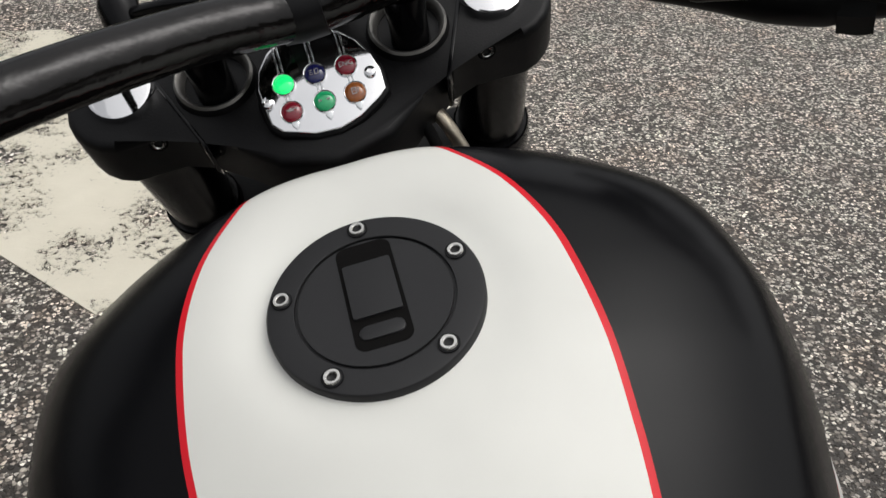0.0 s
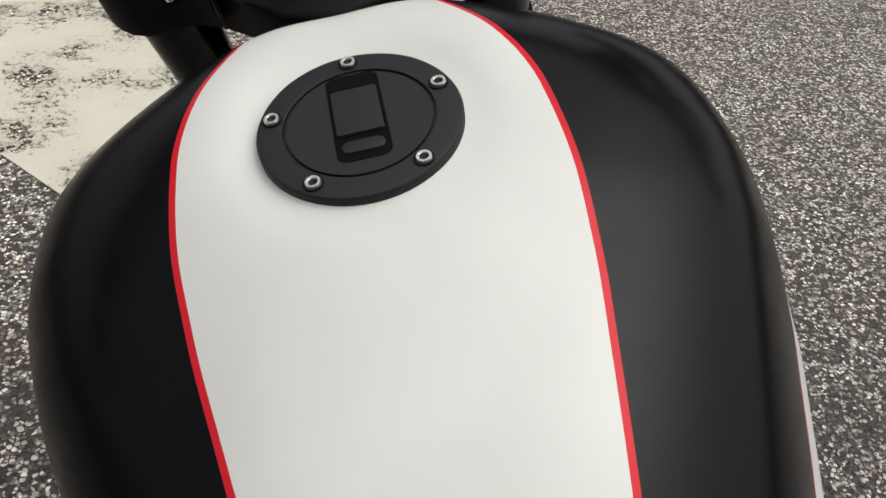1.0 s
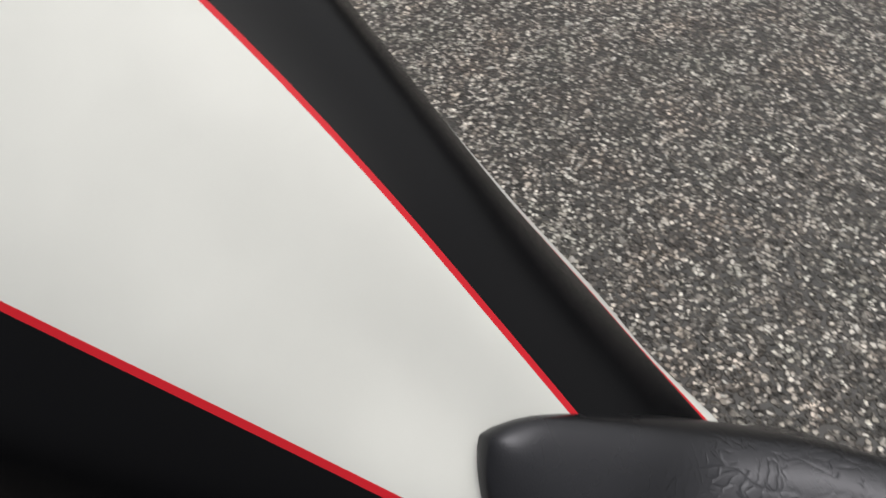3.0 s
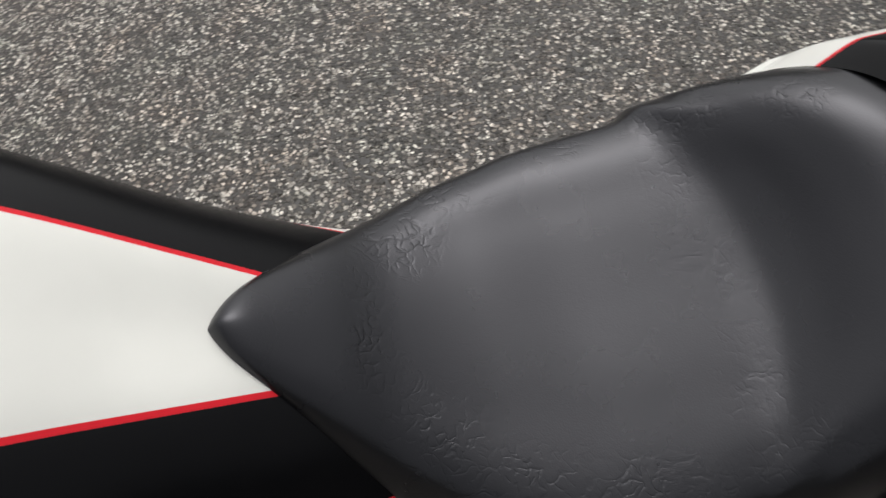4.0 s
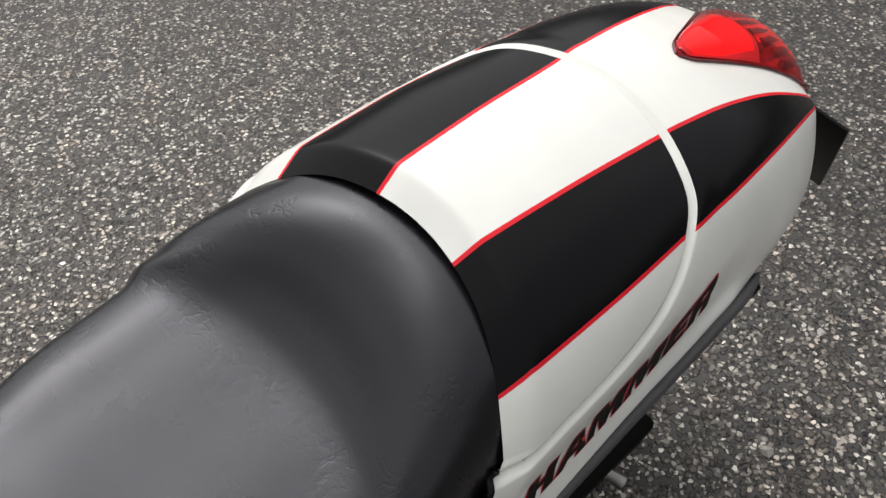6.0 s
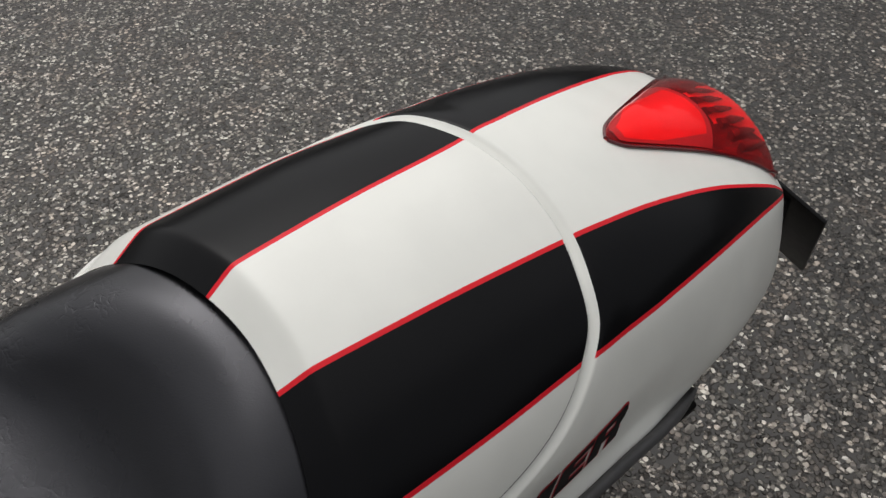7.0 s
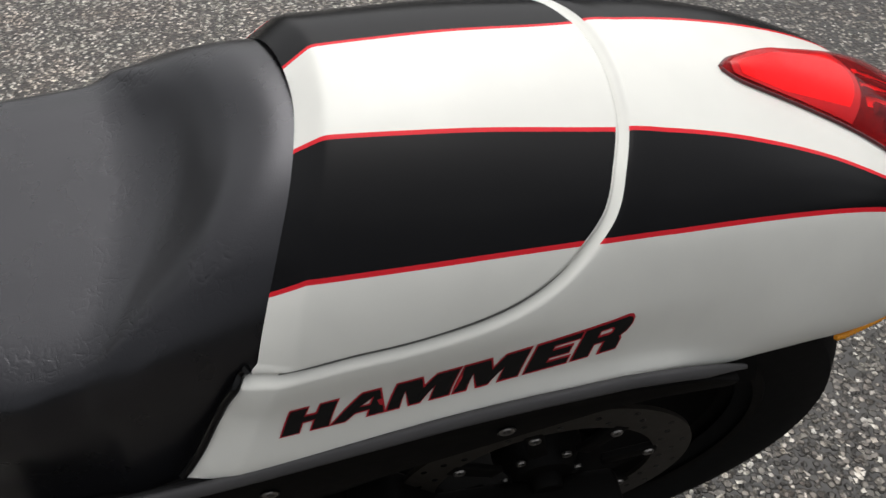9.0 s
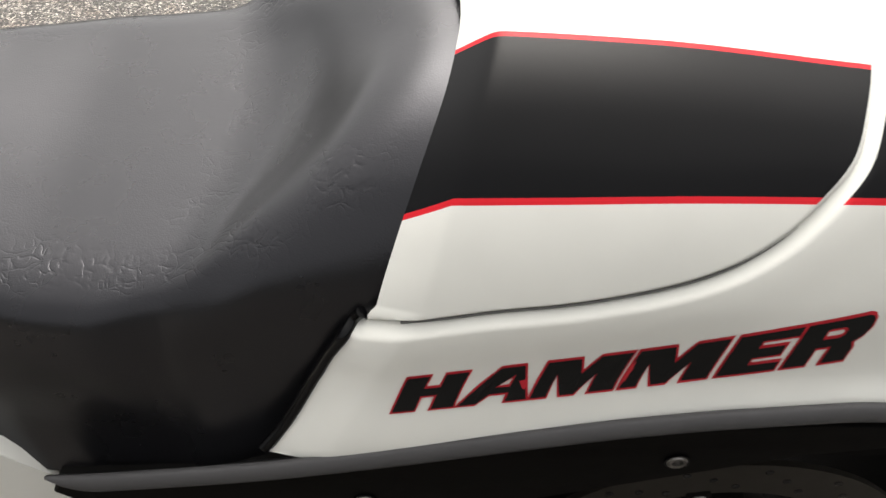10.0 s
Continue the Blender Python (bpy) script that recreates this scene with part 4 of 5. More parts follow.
mark([(-0.0022, 0.0014, 0.0020, 0.0004), (-0.0022, 0.0, 0.0020, 0.0004), (-0.0022, -0.0014, 0.0020, 0.0004), (0.0004, 0.0, 0.0005, 0.0036), (0.0014, 0.0017, 0.0020, 0.0004), (0.0014, -0.0017, 0.0020, 0.0004), (0.0026, 0.0, 0.0005, 0.0030)], -0.0011, 0.0103)
mark([(0.0, 0.0, 0.0040, 0.0012), (0.0, 0.0011, 0.0012, 0.0010), (0.0030, 0.0006, 0.0022, 0.0005), (-0.0026, 0.0006, 0.0012, 0.0005)], -0.0216, -0.0105)
mark([(-0.0005, -0.0018, 0.0034, 0.0006), (-0.0018, 0.0, 0.0005, 0.0036), (0.0008, 0.0, 0.0005, 0.0036), (-0.0005, 0.0018, 0.0030, 0.0005), (-0.0005, 0.0005, 0.0026, 0.0004), (0.0021, 0.0002, 0.0005, 0.0028)], 0.0205, -0.0092)
mark([(-0.0026, 0.0, 0.0020, 0.0008), (0.0026, 0.0, 0.0020, 0.0008), (-0.0032, 0.0, 0.0006, 0.0022), (0.0032, 0.0, 0.0006, 0.0022)], 0.0003, -0.0095)

# ---- tail light ----
center = cowl_grid.shape[1] // 2
def cowl_z(x, y):
    """Height of the tail's top at (x, y)."""
    i = int(np.clip(np.searchsorted(cowl_grid[:, center, 1], y), 1, len(cowl_grid) - 1))
    f = (y - cowl_grid[i - 1, center, 1]) / (cowl_grid[i, center, 1] - cowl_grid[i - 1, center, 1])
    row = cowl_grid[i - 1] * (1 - f) + cowl_grid[i] * f
    return float(np.interp(abs(x), row[center:, 0], row[center:, 2]))


def half_width(y):
    return float(np.interp(y, [-0.426, -0.412, -0.39, -0.34, -0.30, -0.25, -0.21, -0.19, -0.181, -0.176], [0.044, 0.068, 0.077, 0.063, 0.049, 0.033, 0.0205, 0.0130, 0.0062, 0.0008]))


def light_grid(y0, y1, inset, lift, n=40, m=24, dome=0.0):
    ys, vs = np.linspace(y0, y1, n), np.linspace(-1, 1, m)
    return np.array([[(v * max(half_width(y) - inset, 0.0003), y, cowl_z(v * max(half_width(y) - inset, 0.0003), y) + lift + dome * (1 - v * v)) for v in vs] for y in ys])


LENS_RED, lt, lb = material("red_lens_shell")
lb.inputs["Base Color"].default_value = (0.75, 0.02, 0.03, 1)
lb.inputs["Transmission Weight"].default_value = 0.92
lb.inputs["Roughness"].default_value = 0.03
lb.inputs["IOR"].default_value = 1.2
lt.links.new(mix(lt, noise_tex(lt, 40.0), (0.90, 0.09, 0.10), (0.96, 0.12, 0.13)), lb.inputs["Base Color"])
REFLECTOR = lens_material("bright_red_reflector", (0.95, 0.040, 0.045))
RIM_RED = lens_material("pale_red_rim", (0.42, 0.06, 0.07))
DARK_RED = lens_material("dark_red_housing", (0.09, 0.004, 0.007))
taillight = part("tail_light", grid_bmesh(light_grid(-0.176, -0.424, 0.002, 0.0015)), DARK_RED, bike, "red leaf-shaped tail light set into the tail")
# the lens stands proud with steep edges and a flat crown
ys, vs = np.linspace(-0.1745, -0.427, 60), np.sin(np.linspace(-math.pi / 2, math.pi / 2, 41))
shell = []
for y in ys:
    rise = 0.021 * math.sqrt(float(np.clip((-0.1745 - y) / 0.05, 0, 1))) * math.sqrt(float(np.clip((0.4275 + y) / 0.04, 0, 1)))
    w = half_width(y) + 0.0010
    shell.append([(v * w, y, cowl_z(v * w, y) - 0.001 + rise * (1 - abs(v) ** 4.0)) for v in vs])
lens = part("tail_lens", grid_bmesh(np.array(shell)), LENS_RED, taillight, "glossy red tail light lens")
lens.visible_shadow = False
bm = bmesh.new()
for side in (-1, 1):
    tube(bm, [(side * (half_width(y) + 0.0005), y, cowl_z(half_width(y), y) + 0.0012) for y in [-0.176, -0.178, -0.181] + list(np.linspace(-0.19, -0.424, 14))], 0.0018, 10, 3)
part("lens_bezel", bm, DARK_RED, taillight, "dark red lens edge")
# flat reflector in front, with a pale rim, ending in an arc
def reflector(y0, y1, inset, bow, lift):
    return np.array([[(v * max(half_width(y) - inset, 0.0005), y - bow * (1 - v * v) * ((y0 - y) / (y0 - y1)) ** 2, cowl_z(v * half_width(y), y) + lift) for v in np.linspace(-1, 1, 17)] for y in np.linspace(y0, y1, 18)])
part("reflector_panel", grid_bmesh(reflector(-0.186, -0.288, 0.0045, 0.018, 0.0028)), RIM_RED, taillight, "pale red rim of the reflector")
part("reflector_panel", grid_bmesh(reflector(-0.193, -0.282, 0.0085, 0.018, 0.0036)), REFLECTOR, taillight, "bright red reflector panel")
part("reflector_panel", grid_bmesh(reflector(-0.312, -0.400, 0.014, 0.006, 0.0024)), REFLECTOR, taillight, "bright red ribbed reflector panel")
for side in (-1, 1):
    for k in range(4):
        x0, y0 = side * (0.0070 + 0.0135 * k), -0.312 - 0.0070 * k
        bm = bmesh.new()
        tube(bm, [(x0 * (1 - 0.10 * u), y0 - 0.056 * u, cowl_z(x0, y0 - 0.056 * u) + 0.0042) for u in (0.0, 0.25, 0.5, 0.75, 1.0)], [0.0046, 0.0034, 0.0046, 0.0034, 0.0012], 10, 4)
        part("light_rib", bm, DARK_RED, taillight, "dark red lens rib")

# number plate holder, seen from its back
bm = bmesh.new()
top, bot = Vector((0, -0.439, 0.617)), Vector((0, -0.541, 0.432))
plate_m = Matrix.Translation((top + bot) / 2) @ Matrix.Rotation(math.atan2(bot.y - top.y, top.z - bot.z), 4, "X")
box(bm, (0.225, 0.005, 0.205), (-0.022, 0, 0), None, 0.002)
box(bm, (0.16, 0.010, 0.13), (-0.01, 0.006, 0.02), None, 0.004)
bm.transform(plate_m)
plate = part("plate_holder", bm, SATIN, bike, "black number plate holder under the tail")
bm = bmesh.new()
tube(bm, [(0, -0.30, 0.585), (0, -0.38, 0.57), (0, -0.47, 0.55)], [0.03, 0.025, 0.02], 16, 6)
part("plate_bracket", bm, SATIN, plate)
for sx in (-1, 1):
    bm = bmesh.new()
    beads = np.linspace(-0.288, -0.418, 61)
    tube(bm, [(sx * float(np.interp(-y, [0.25, 0.30, 0.35, 0.39, 0.42], [0.163, 0.152, 0.136, 0.111, 0.078])), y, float(np.interp(-y, [0.25, 0.30, 0.35, 0.39, 0.42], [0.592, 0.5745, 0.5645, 0.575, 0.578]))) for y in beads], [0.0034 if k % 2 else 0.0022 for k in range(61)], 8, 2)
    part("rear_signal", bm, AMBER, bike, "thin amber signal strip along the tail edge")

# ---- trim, side covers and under-tail ----
TRIM = [(0.198, 0.420, 0.5825), (0.201, 0.36, 0.5925), (0.2025, 0.285, 0.604), (0.2005, 0.21, 0.6143), (0.1980, 0.136, 0.6262), (0.1955, 0.062, 0.6370), (0.194, 0.0, 0.6427), (0.1915, -0.06, 0.6435), (0.190, -0.10, 0.6390), (0.186, -0.14, 0.6255), (0.1815, -0.170, 0.6080), (0.179, -0.182, 0.5985)]
for sx in (-1, 1):
    bm = bmesh.new()
    prof = [(u + 0.002, w) for u, w in through_points([(-0.014, -0.010), (-0.007, 0.002), (-0.0035, 0.0095), (0.0, 0.0108), (0.0035, 0.007), (0.0045, 0.002), (0.002, -0.003), (-0.014, -0.012)], [3] * 7)]
    pts = np.array(TRIM)
    t = np.linspace(0, 1, 60)
    base = np.stack([pchip(-pts[:, 1], pts[:, k], np.interp(t, [0, 1], [-pts[0, 1] if sx < 0 else -0.20, -pts[-1, 1]])) for k in range(3)], 1)
    taper = np.minimum(1, np.minimum(np.sqrt(0.02 + 22 * t), 0.30 + 9 * (1 - t)))
    rows = np.array([[(sx * (b[0] + u * (0.1 + 0.9 * f)), b[1], b[2] + 0.0115 + (v - 0.0115) * f) for u, v in prof] for b, f in zip(base, taper)])
    bm = grid_bmesh(rows)
    bmesh.ops.holes_fill(bm, edges=[e for e in bm.edges if e.is_boundary], sides=0)
    part("side_trim", bm, GREY, bike, "dark grey plastic trim strip under the tail")
    # black panel under the trim
    bm = bmesh.new()
    m = Matrix(((0, 0, sx, sx * 0.192), (1, 0, 0, 0), (0, 1, 0, 0), (0, 0, 0, 1)))
    prism(bm, [(0.428, 0.560), (0.400, 0.533), (0.372, 0.512), (0.345, 0.496), (0.315, 0.488), (0.27, 0.4875), (0.218, 0.5035), (0.17, 0.5165), (0.122, 0.538), (0.032, 0.568), (-0.05, 0.598), (-0.10, 0.606), (-0.165, 0.600), (-0.172, 0.607), (-0.145, 0.621), (-0.05, 0.630), (0.05, 0.626), (0.15, 0.612), (0.285, 0.593), (0.42, 0.575)], 0.02, m, 0.003)
    under = part("under_panel", bm, SHADED, bike, "black under-tail side panel")
    for y, z in ((0.028, 0.592), (0.226, 0.545)):
        socket_screw("panel_bolt", Matrix.Translation((sx * 0.1935, y, z)) @ Matrix.Rotation(radians(90 * sx), 4, "Y"), 0.0066, under, DULL)
    if sx > 0:
        continue
    # white side cover below the seat
    bm = bmesh.new()
    prism(bm, [(0.70, 0.620), (0.60, 0.621), (0.50, 0.619), (0.4594, 0.606), (0.443, 0.589), (0.429, 0.568), (0.405, 0.543), (0.380, 0.513), (0.353, 0.477), (0.385, 0.4655), (0.424, 0.458), (0.474, 0.457), (0.519, 0.466), (0.60, 0.472), (0.70, 0.48)], 0.012, m @ Matrix.Translation((0, 0, -0.008)), 0.002)
    part("side_cover", bm, plain("cover_white", WHITE, 0.4, vary=0.03), bike, "white side cover below the seat")

# black seal along the slanted front edge of the tail body
front = [k for k in range(center, cowl_grid.shape[1]) if 0.2135 < arc_front[k] < 0.322][::6]
for sx in (-1,):
    bm = bmesh.new()
    tube(bm, [(sx * (cowl_grid[-1, k, 0] - 0.0015), cowl_grid[-1, k, 1] + 0.0022, cowl_grid[-1, k, 2] + 0.001) for k in front], 0.0035, 12, 3)
    part("seal_strip", bm, GLOSS, bike, "glossy black rubber seal")

# thin grey tube added as groove shade in the seam between cover and tail body
def on_tail(y, way):
    """The place on the tail at y, so far from the middle along the skin."""
    line = np.array([[np.interp(way, tail_arc[i, center:], skin[i, center:, k]) for k in range(3)] for i in range(0, len(skin), 2)])
    return np.array([np.interp(y, line[:, 1], line[:, k]) for k in range(3)])


for sx in (-1, 1):
    bm = bmesh.new()
    pts = [on_tail(min(y, 0.2105), w) for y, w in through_points(SEAM, [3] * (len(SEAM) - 1)) if y < 0.216 and w > 0.150]
    tube(bm, [(sx * p[0], p[1], p[2]) for p in pts], [float(np.interp(k, [0, 5, len(pts) - 1], [0.0001, 0.0008, 0.0008])) for k in range(len(pts))], 8, 3)
    part("seam_shade", bm, plain("seam_shade_grey", (0.13, 0.13, 0.125), 0.7), bike, "thin grey line added as the shade in the seam")

# inner mudguard and frame between the sides
bm = bmesh.new()
inner_guard = np.array([[(0.165 * math.sin(a), y, 0.53 + 0.06 * math.cos(a) + 0.02 * (1 - abs((y - 0.1) / 0.4))) for a in np.linspace(-1.5, 1.5, 18)] for y in np.linspace(-0.22, 0.45, 16)])
part("rear_mudguard", grid_bmesh(inner_guard), SHADED, bike, "black inner rear mudguard")

# ---- badge lettering on the flanks ----
# wide italic capitals: the outline in cap heights, and the hole of A and R
GLYPHS = {
    "H": ([(0, 0), (0.72, 0), (0.72, 0.37), (1.15, 0.37), (1.15, 0), (1.86, 0), (1.86, 1), (1.15, 1), (1.15, 0.63), (0.72, 0.63), (0.72, 1), (0, 1)], []),
    "A": ([(0, 0), (0.58, 0), (0.88, 0.22), (1.40, 0.22), (1.40, 0), (2.10, 0), (1.52, 1), (0.82, 1)], [(1.00, 0.42), (1.36, 0.42), (1.36, 0.68)]),
    "M": ([(0, 0), (0.50, 0), (0.50, 0.56), (0.84, 0), (1.27, 0), (1.62, 0.46), (1.62, 0), (2.36, 0), (2.36, 1), (1.46, 1), (1.18, 0.58), (0.94, 1), (0, 1)], []),
    "E": ([(0, 0), (1.50, 0), (1.50, 0.24), (0.72, 0.24), (0.72, 0.36), (1.40, 0.36), (1.40, 0.64), (0.72, 0.64), (0.72, 0.76), (1.60, 0.76), (1.60, 1), (0, 1)], []),
    "R": ([(0, 0), (0.66, 0), (0.66, 0.38), (1.00, 0.38), (1.00, 0), (1.68, 0), (1.68, 0.30), (1.58, 0.42), (1.76, 0.52), (1.86, 0.70), (1.83, 0.86), (1.72, 0.96), (1.56, 1), (0, 1)], [(0.68, 0.62), (1.08, 0.62), (1.16, 0.66), (1.16, 0.74), (1.08, 0.78), (0.68, 0.78)]),
}
# letter, y of its lower front corner, length of one cap height along the flank
WORD = [("H", 0.2040, 0.0194), ("A", 0.1668, 0.0196), ("M", 0.1250, 0.0205), ("M", 0.0742, 0.0216), ("E", 0.0192, 0.0228), ("R", -0.0180, 0.0218)]


def grown(line, d):
    """A closed outline moved outwards by d."""
    p = np.array(line, float)
    ahead, back = np.roll(p, -1, 0) - p, p - np.roll(p, 1, 0)
    turned = []
    for a in (back, ahead):
        a = a / np.linalg.norm(a, axis=1, keepdims=True)
        turned.append(np.stack([a[:, 1], -a[:, 0]], 1))
    out = turned[0] + turned[1]
    out /= np.maximum((out * turned[0]).sum(1, keepdims=True), 0.45)
    return p + d * out


def badge_letter(glyph, start, unit, grow, lift, side):
    """One heavy slanted letter laid on the flank."""
    line, hole = GLYPHS[glyph]
    bm = bmesh.new()
    for ring in [grown(line, grow)] + ([grown(hole[::-1], grow)] if hole else []):
        vs = [bm.verts.new((x, h, 0)) for x, h in ring]
        for a, b in zip(vs, vs[1:] + vs[:1]):
            bm.edges.new((a, b))
    bmesh.ops.triangle_fill(bm, edges=bm.edges[:], use_beauty=True)
    bmesh.ops.subdivide_edges(bm, edges=[e for e in bm.edges if e.calc_length() > 0.3], cuts=3)
    flank = cowl_grid[:, center + sum(CS[:3]) + 4 : center + sum(CS[:6]) + 1 : 5]
    for v in bm.verts:
        y = start - unit * v.co.x - 0.0104 * v.co.y
        low, high = 0.6497 + 0.0902 * (0.204 - y), 0.6733 + 0.1240 * (0.193 - y)
        z = low + (high - low) * v.co.y
        half = np.array([[np.interp(y, flank[:, k, 1], flank[:, k, a]) for a in (0, 2)] for k in range(flank.shape[1])])
        k = np.argsort(half[:, 1])
        out = float(np.interp(z, half[k, 1], half[k, 0])) + lift
        v.co = (side * out, y, z)
    bmesh.ops.recalc_face_normals(bm, faces=bm.faces[:])
    return bm


for side in (-1, 1):
    for glyph, start, unit in WORD:
        letter = part("letter", badge_letter(glyph, start, unit, 0.030, 0.0005, side), DECAL_RED, bike, "slanted black letter edged in dark red", smooth=False)
        part("letter_fill", badge_letter(glyph, start, unit, -0.028, 0.0009, side), DECAL, letter, smooth=False)

# ---- rear wheel ----
HUB = Vector((-0.010, -0.043, 0.357))
SIDE = Matrix.Translation(HUB) @ Matrix.Rotation(radians(-90), 4, "Y")
wheel = new("rear_wheel_parts")
wheel.name = "rear_wheel"
wheel.parent = bike
bm = bmesh.new()
lathe(bm, [(0.222, -0.112), (0.245, -0.124), (0.290, -0.136), (0.314, -0.132), (0.331, -0.108), (0.341, -0.06), (0.345, 0.0), (0.341, 0.06), (0.331, 0.108), (0.314, 0.132), (0.290, 0.136), (0.245, 0.124), (0.222, 0.112)], SIDE, 96)
part("tyre", bm, RUBBER, wheel, "wide black rear tyre")
bm = bmesh.new()
lathe(bm, [(0.246, -0.126), (0.252, -0.122), (0.240, -0.112), (0.214, -0.098), (0.214, 0.098), (0.240, 0.112), (0.252, 0.122), (0.246, 0.128), (0.236, 0.126)], SIDE, 96)
part("rim", bm, SHADED, wheel, "gloss black wheel rim")
for k in range(5):
    bm = bmesh.new()
    a = radians(72 * k + 20)
    tube(bm, [(-0.02, HUB.y + 0.04 * math.cos(a), HUB.z + 0.04 * math.sin(a)), (-0.04, HUB.y + 0.12 * math.cos(a + 0.1), HUB.z + 0.12 * math.sin(a + 0.1)), (-0.03, HUB.y + 0.216 * math.cos(a), HUB.z + 0.216 * math.sin(a))], [0.024, 0.017, 0.022], 12, 6)
    part("spoke", bm, SHADED, wheel)
bm = bmesh.new()
lathe(bm, [(0.0, 0.165), (0.016, 0.165), (0.018, 0.160), (0.018, 0.15), (0.032, 0.148), (0.036, 0.14), (0.05, 0.12), (0.055, -0.12), (0.0, -0.13)], SIDE, 40)
part("hub", bm, SHADED, wheel)
DISC = SIDE @ Matrix.Translation((0, 0, 0.146))
bm = bmesh.new()
lathe(bm, [(0.120, -0.0025), (0.120, 0.0025), (0.162, 0.0025), (0.162, -0.0025), (0.120, -0.0025)], DISC, 96)
# steel colour kept far too dark, to hold the shade round the wheel
disc = part("brake_disc", bm, plain("disc_steel", (0.035, 0.031, 0.026), 0.5, metal=0.7), wheel, "drilled steel brake disc")
hole_mesh = None
for k in range(48):
    a = radians(7.5 * k)
    r = 0.130 + 0.011 * (k % 3)
    m = DISC @ Matrix.Translation((r * math.cos(a), r * math.sin(a), 0.0029))
    if hole_mesh is None:
        bm = bmesh.new()
        lathe(bm, [(0.0032, -0.001), (0.0032, 0.0), (0.0, 0.0)], None, 10)
        first = part("drill_hole", bm, GLOSS, disc)
        hole_mesh = first.data
        first.matrix_local = m
    else:
        ob = new("drill_hole", hole_mesh)
        ob.parent = disc
        ob.matrix_local = m
for k in range(8):
    a = radians(45 * k + 12)
    bm = bmesh.new()
    box(bm, (0.062, 0.020, 0.008), (0.094, 0, 0.0), None, 0.003, 2)
    bm.transform(DISC @ Matrix.Rotation(a, 4, "Z"))
    part("disc_carrier", bm, SHADED, disc)
    socket_screw("carrier_bolt", DISC @ Matrix.Rotation(a, 4, "Z") @ Matrix.Translation((0.114, 0, 0.0045)), 0.0064, wheel, DULL, False)
for k in range(5):
    a = radians(72 * k + 40)
    socket_screw("hub_bolt", SIDE @ Matrix.Rotation(a, 4, "Z") @ Matrix.Translation((0.042, 0, 0.142)), 0.0055, wheel, DULL, False)
bm = bmesh.new()
box(bm, (0.30, 0.06, 0.10), (0, 0.36, 0.37), None, 0.015, 3)
swingarm = part("swingarm", bm, SHADED, bike, "black swingarm")
for side in (-1, 1):
    bm = bmesh.new()
    box(bm, (0.044, 0.37, 0.055), (side * 0.178, 0.060, 0.338), Matrix.Rotation(radians(6), 4, "X"), 0.01, 3)
    part("swingarm_side", bm, SHADED, swingarm)
bm = bmesh.new()
box(bm, (0.03, 0.21, 0.29), (-0.150, 0.392, 0.375), Matrix.Rotation(radians(2), 4, "X"), 0.012, 3)
part("frame_plate", bm, SHADED, bike, "black frame plate with shade put into its colour")
bm = bmesh.new()
box(bm, (0.045, 0.06, 0.11), (-0.165, 0.115, 0.37), Matrix.Rotation(radians(-35), 4, "X"), 0.012, 3)
caliper = part("brake_caliper", bm, SHADED, bike, "black rear brake caliper")
for dy, dz in ((0.012, 0.035), (-0.012, -0.030)):
    socket_screw("caliper_bolt", Matrix.Translation((-0.189, 0.115 + dy, 0.37 + dz)) @ Matrix.Rotation(radians(-90), 4, "Y"), 0.006, caliper, DULL, False)

# ---- engine, front wheel, pedals, pegs and stand ----
bm = bmesh.new()
box(bm, (0.30, 0.34, 0.26), (0, 0.62, 0.34), None, 0.04, 4)
for a in (-1, 1):
    box(bm, (0.20, 0.15, 0.26), (0, 0.72 + a * 0.14, 0.53), Matrix.Rotation(radians(-22 * a), 4, "X"), 0.02, 3)
part("engine", bm, CAST, bike, "black v-twin engine under the tank")
FRONT = Matrix.Translation((0, 1.67, 0.33)) @ Matrix.Rotation(radians(-90), 4, "Y")
fwheel = new("front_wheel")
fwheel.parent = bike
bm = bmesh.new()
lathe(bm, [(0.225, -0.05), (0.26, -0.064), (0.295, -0.055), (0.312, -0.03), (0.317, 0.0), (0.312, 0.03), (0.295, 0.055), (0.26, 0.064), (0.225, 0.05)], FRONT, 72)
part("tyre", bm, RUBBER, fwheel)
bm = bmesh.new()
lathe(bm, [(0.03, -0.09), (0.03, -0.02), (0.10, -0.012), (0.215, -0.04), (0.228, -0.05), (0.228, 0.05), (0.215, 0.04), (0.10, 0.012), (0.03, 0.02), (0.03, 0.09)], FRONT, 48)
part("rim", bm, GLOSS, fwheel)
bm = bmesh.new()
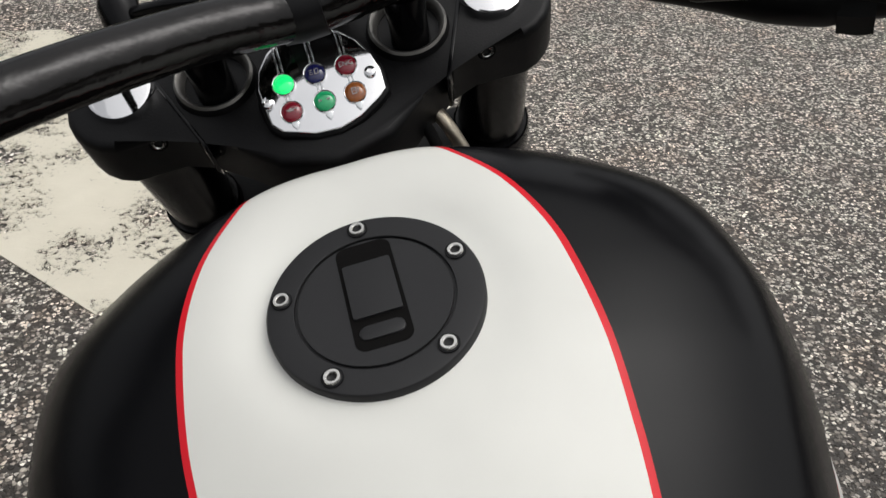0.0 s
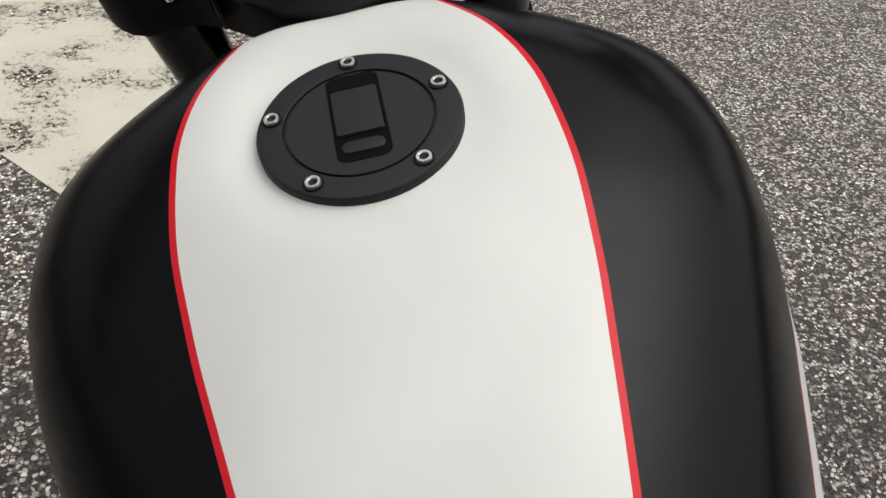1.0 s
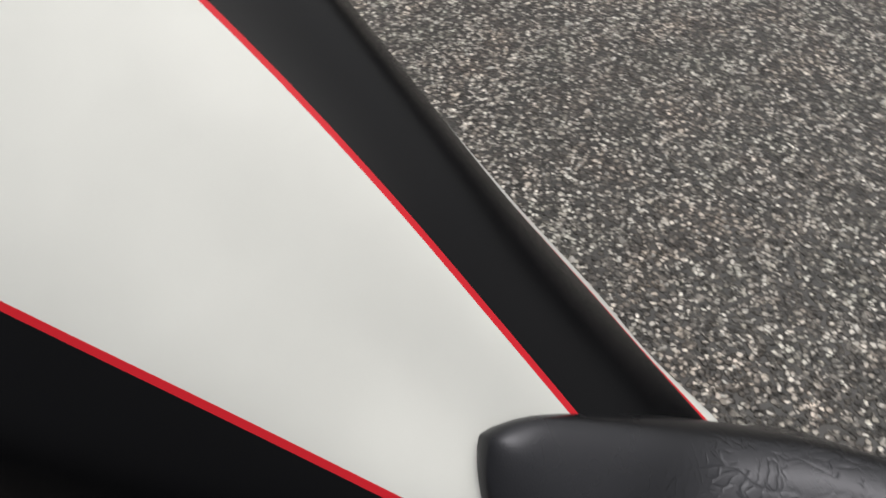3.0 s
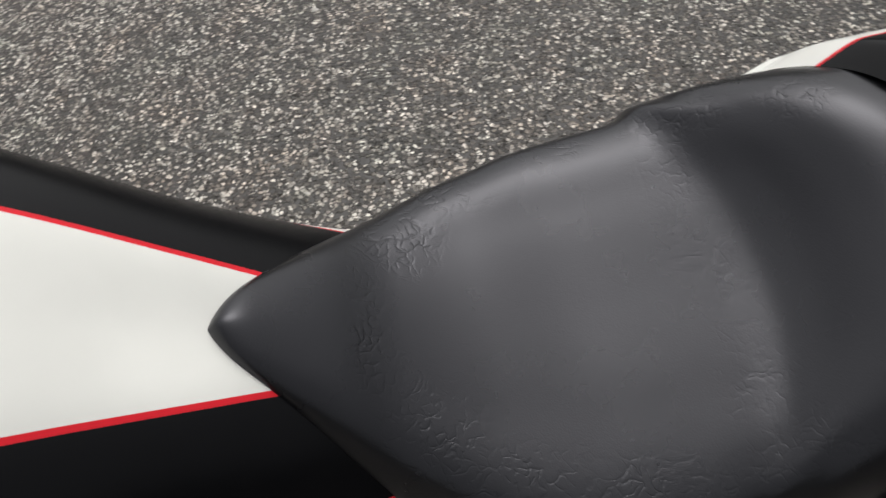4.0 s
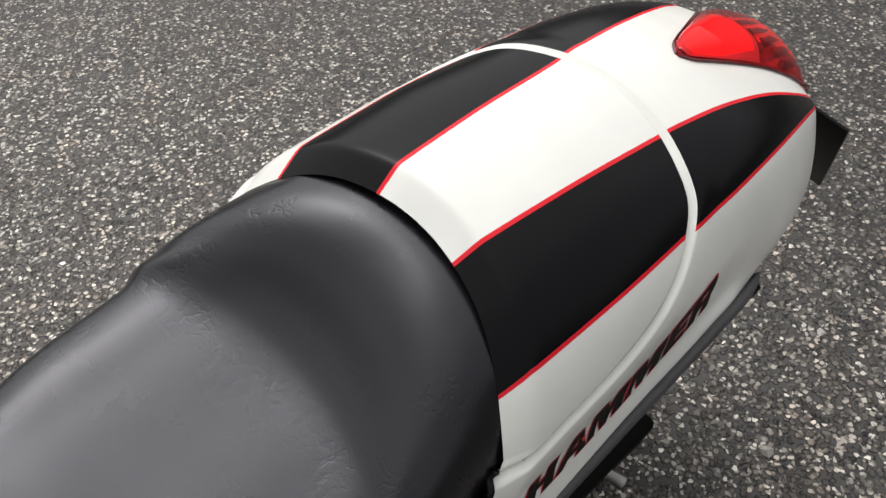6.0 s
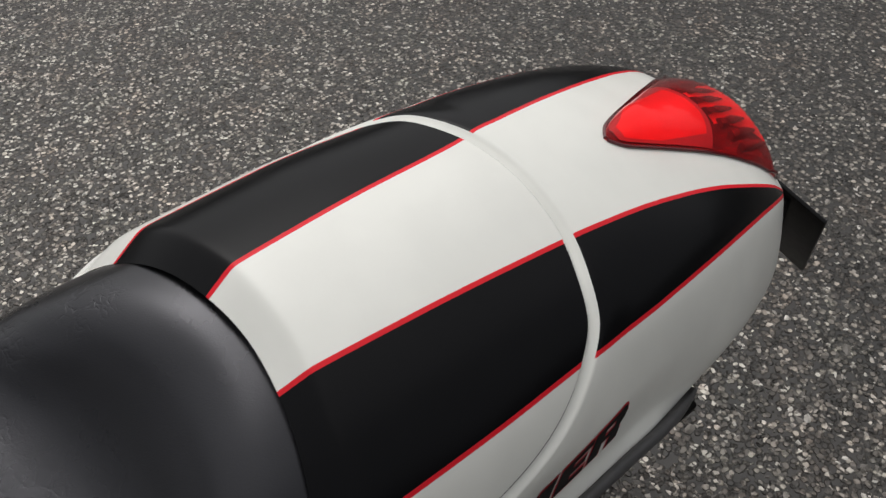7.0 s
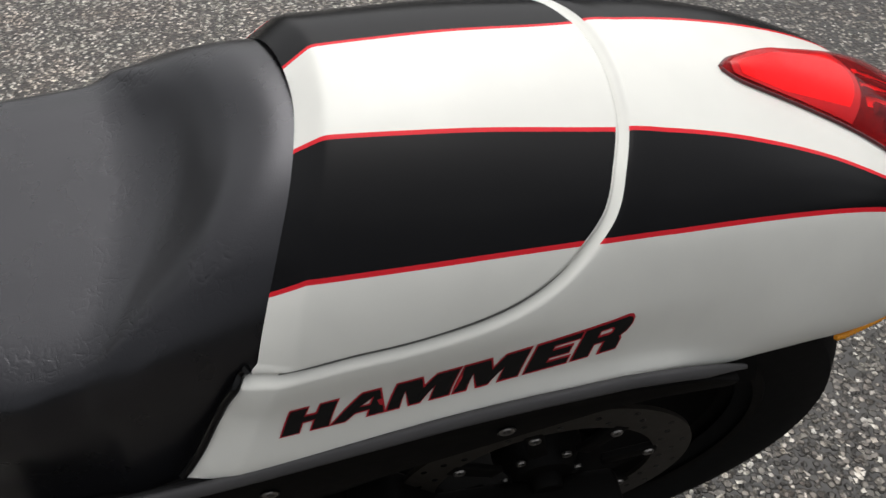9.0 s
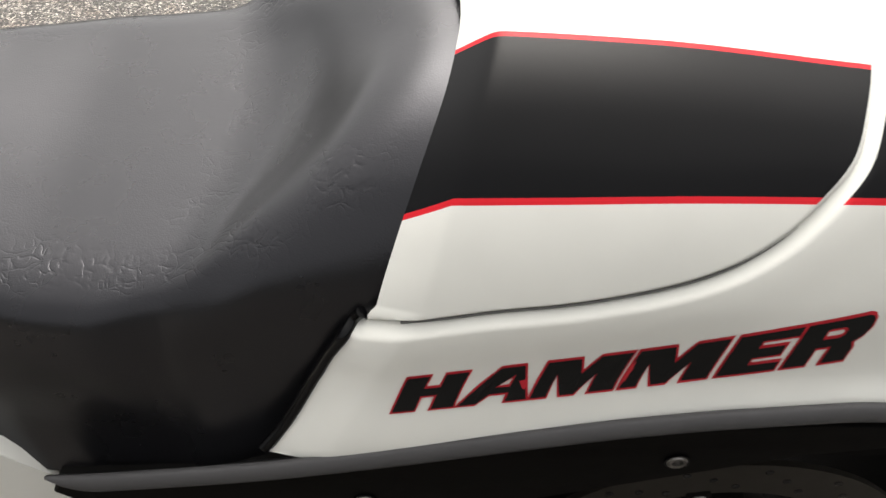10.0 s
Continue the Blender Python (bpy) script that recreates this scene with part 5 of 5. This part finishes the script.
tube(bm, [(-0.10, 0.78, 0.24), (-0.17, 0.77, 0.15), (-0.24, 0.75, 0.068)], [0.012, 0.011, 0.014], 14, 6)
part("side_stand", bm, SATIN, bike, "black side stand")

for sx in (-1, 1):
    PAD = Matrix.Translation((sx * 0.325, 0.930, 0.42)) @ Matrix.Rotation(radians(8), 4, "X")
    shape = [(-0.040, -0.021), (-0.010, -0.013), (0.014, -0.005), (0.020, 0.002), (0.019, 0.008), (0.004, 0.016), (-0.012, 0.019), (-0.040, 0.019)]
    shape = [(sx * x, y) for x, y in (shape if sx > 0 else shape[::-1])]
    bm = bmesh.new()
    prism(bm, shape, 0.012, PAD, 0.002)
    pedal = part("foot_pedal", bm, CHROME, bike, "chrome-edged foot pedal with a rubber pad")
    bm = bmesh.new()
    prism(bm, [(x * 0.91 - sx * 0.001, y * 0.89) for x, y in shape], 0.004, PAD @ Matrix.Translation((0, 0, 0.0022)), 0.001)
    part("pedal_pad", bm, PAD_GREY, pedal)
    for y, x0, x1 in ((0.011, -0.03, -0.014), (0.004, -0.03, 0.004), (-0.004, -0.03, -0.006)):
        bm = bmesh.new()
        tube(bm, [(sx * x, y + 0.0015 * (k % 2), 0.0026) for k, x in enumerate(np.linspace(x0, x1, 8))], 0.0022, 8, 3)
        bm.transform(PAD)
        part("grip_strip", bm, CHROME, pedal)
    bm = bmesh.new()
    tube(bm, [(sx * 0.29, 0.93, 0.408), (sx * 0.22, 0.90, 0.36), (sx * 0.15, 0.84, 0.34)], 0.010, 12, 5)
    part("pedal_arm", bm, CHROME, pedal)
    bm = bmesh.new()
    tube(bm, [(sx * 0.19, -0.03, 0.33), (sx * 0.21, -0.039, 0.323), (sx * 0.219, -0.042, 0.321)], [0.008, 0.009, 0.010], 14, 5)
    part("axle_end", bm, DULL, bike)
    if sx > 0:
        bm = bmesh.new()
        tube(bm, [(0.145, 0.345, 0.492), (0.213, 0.338, 0.507), (0.240, 0.334, 0.512)], [0.010, 0.012, 0.011], 16, 5)
        part("mount_boss", bm, CHROME, bike, "polished frame boss")
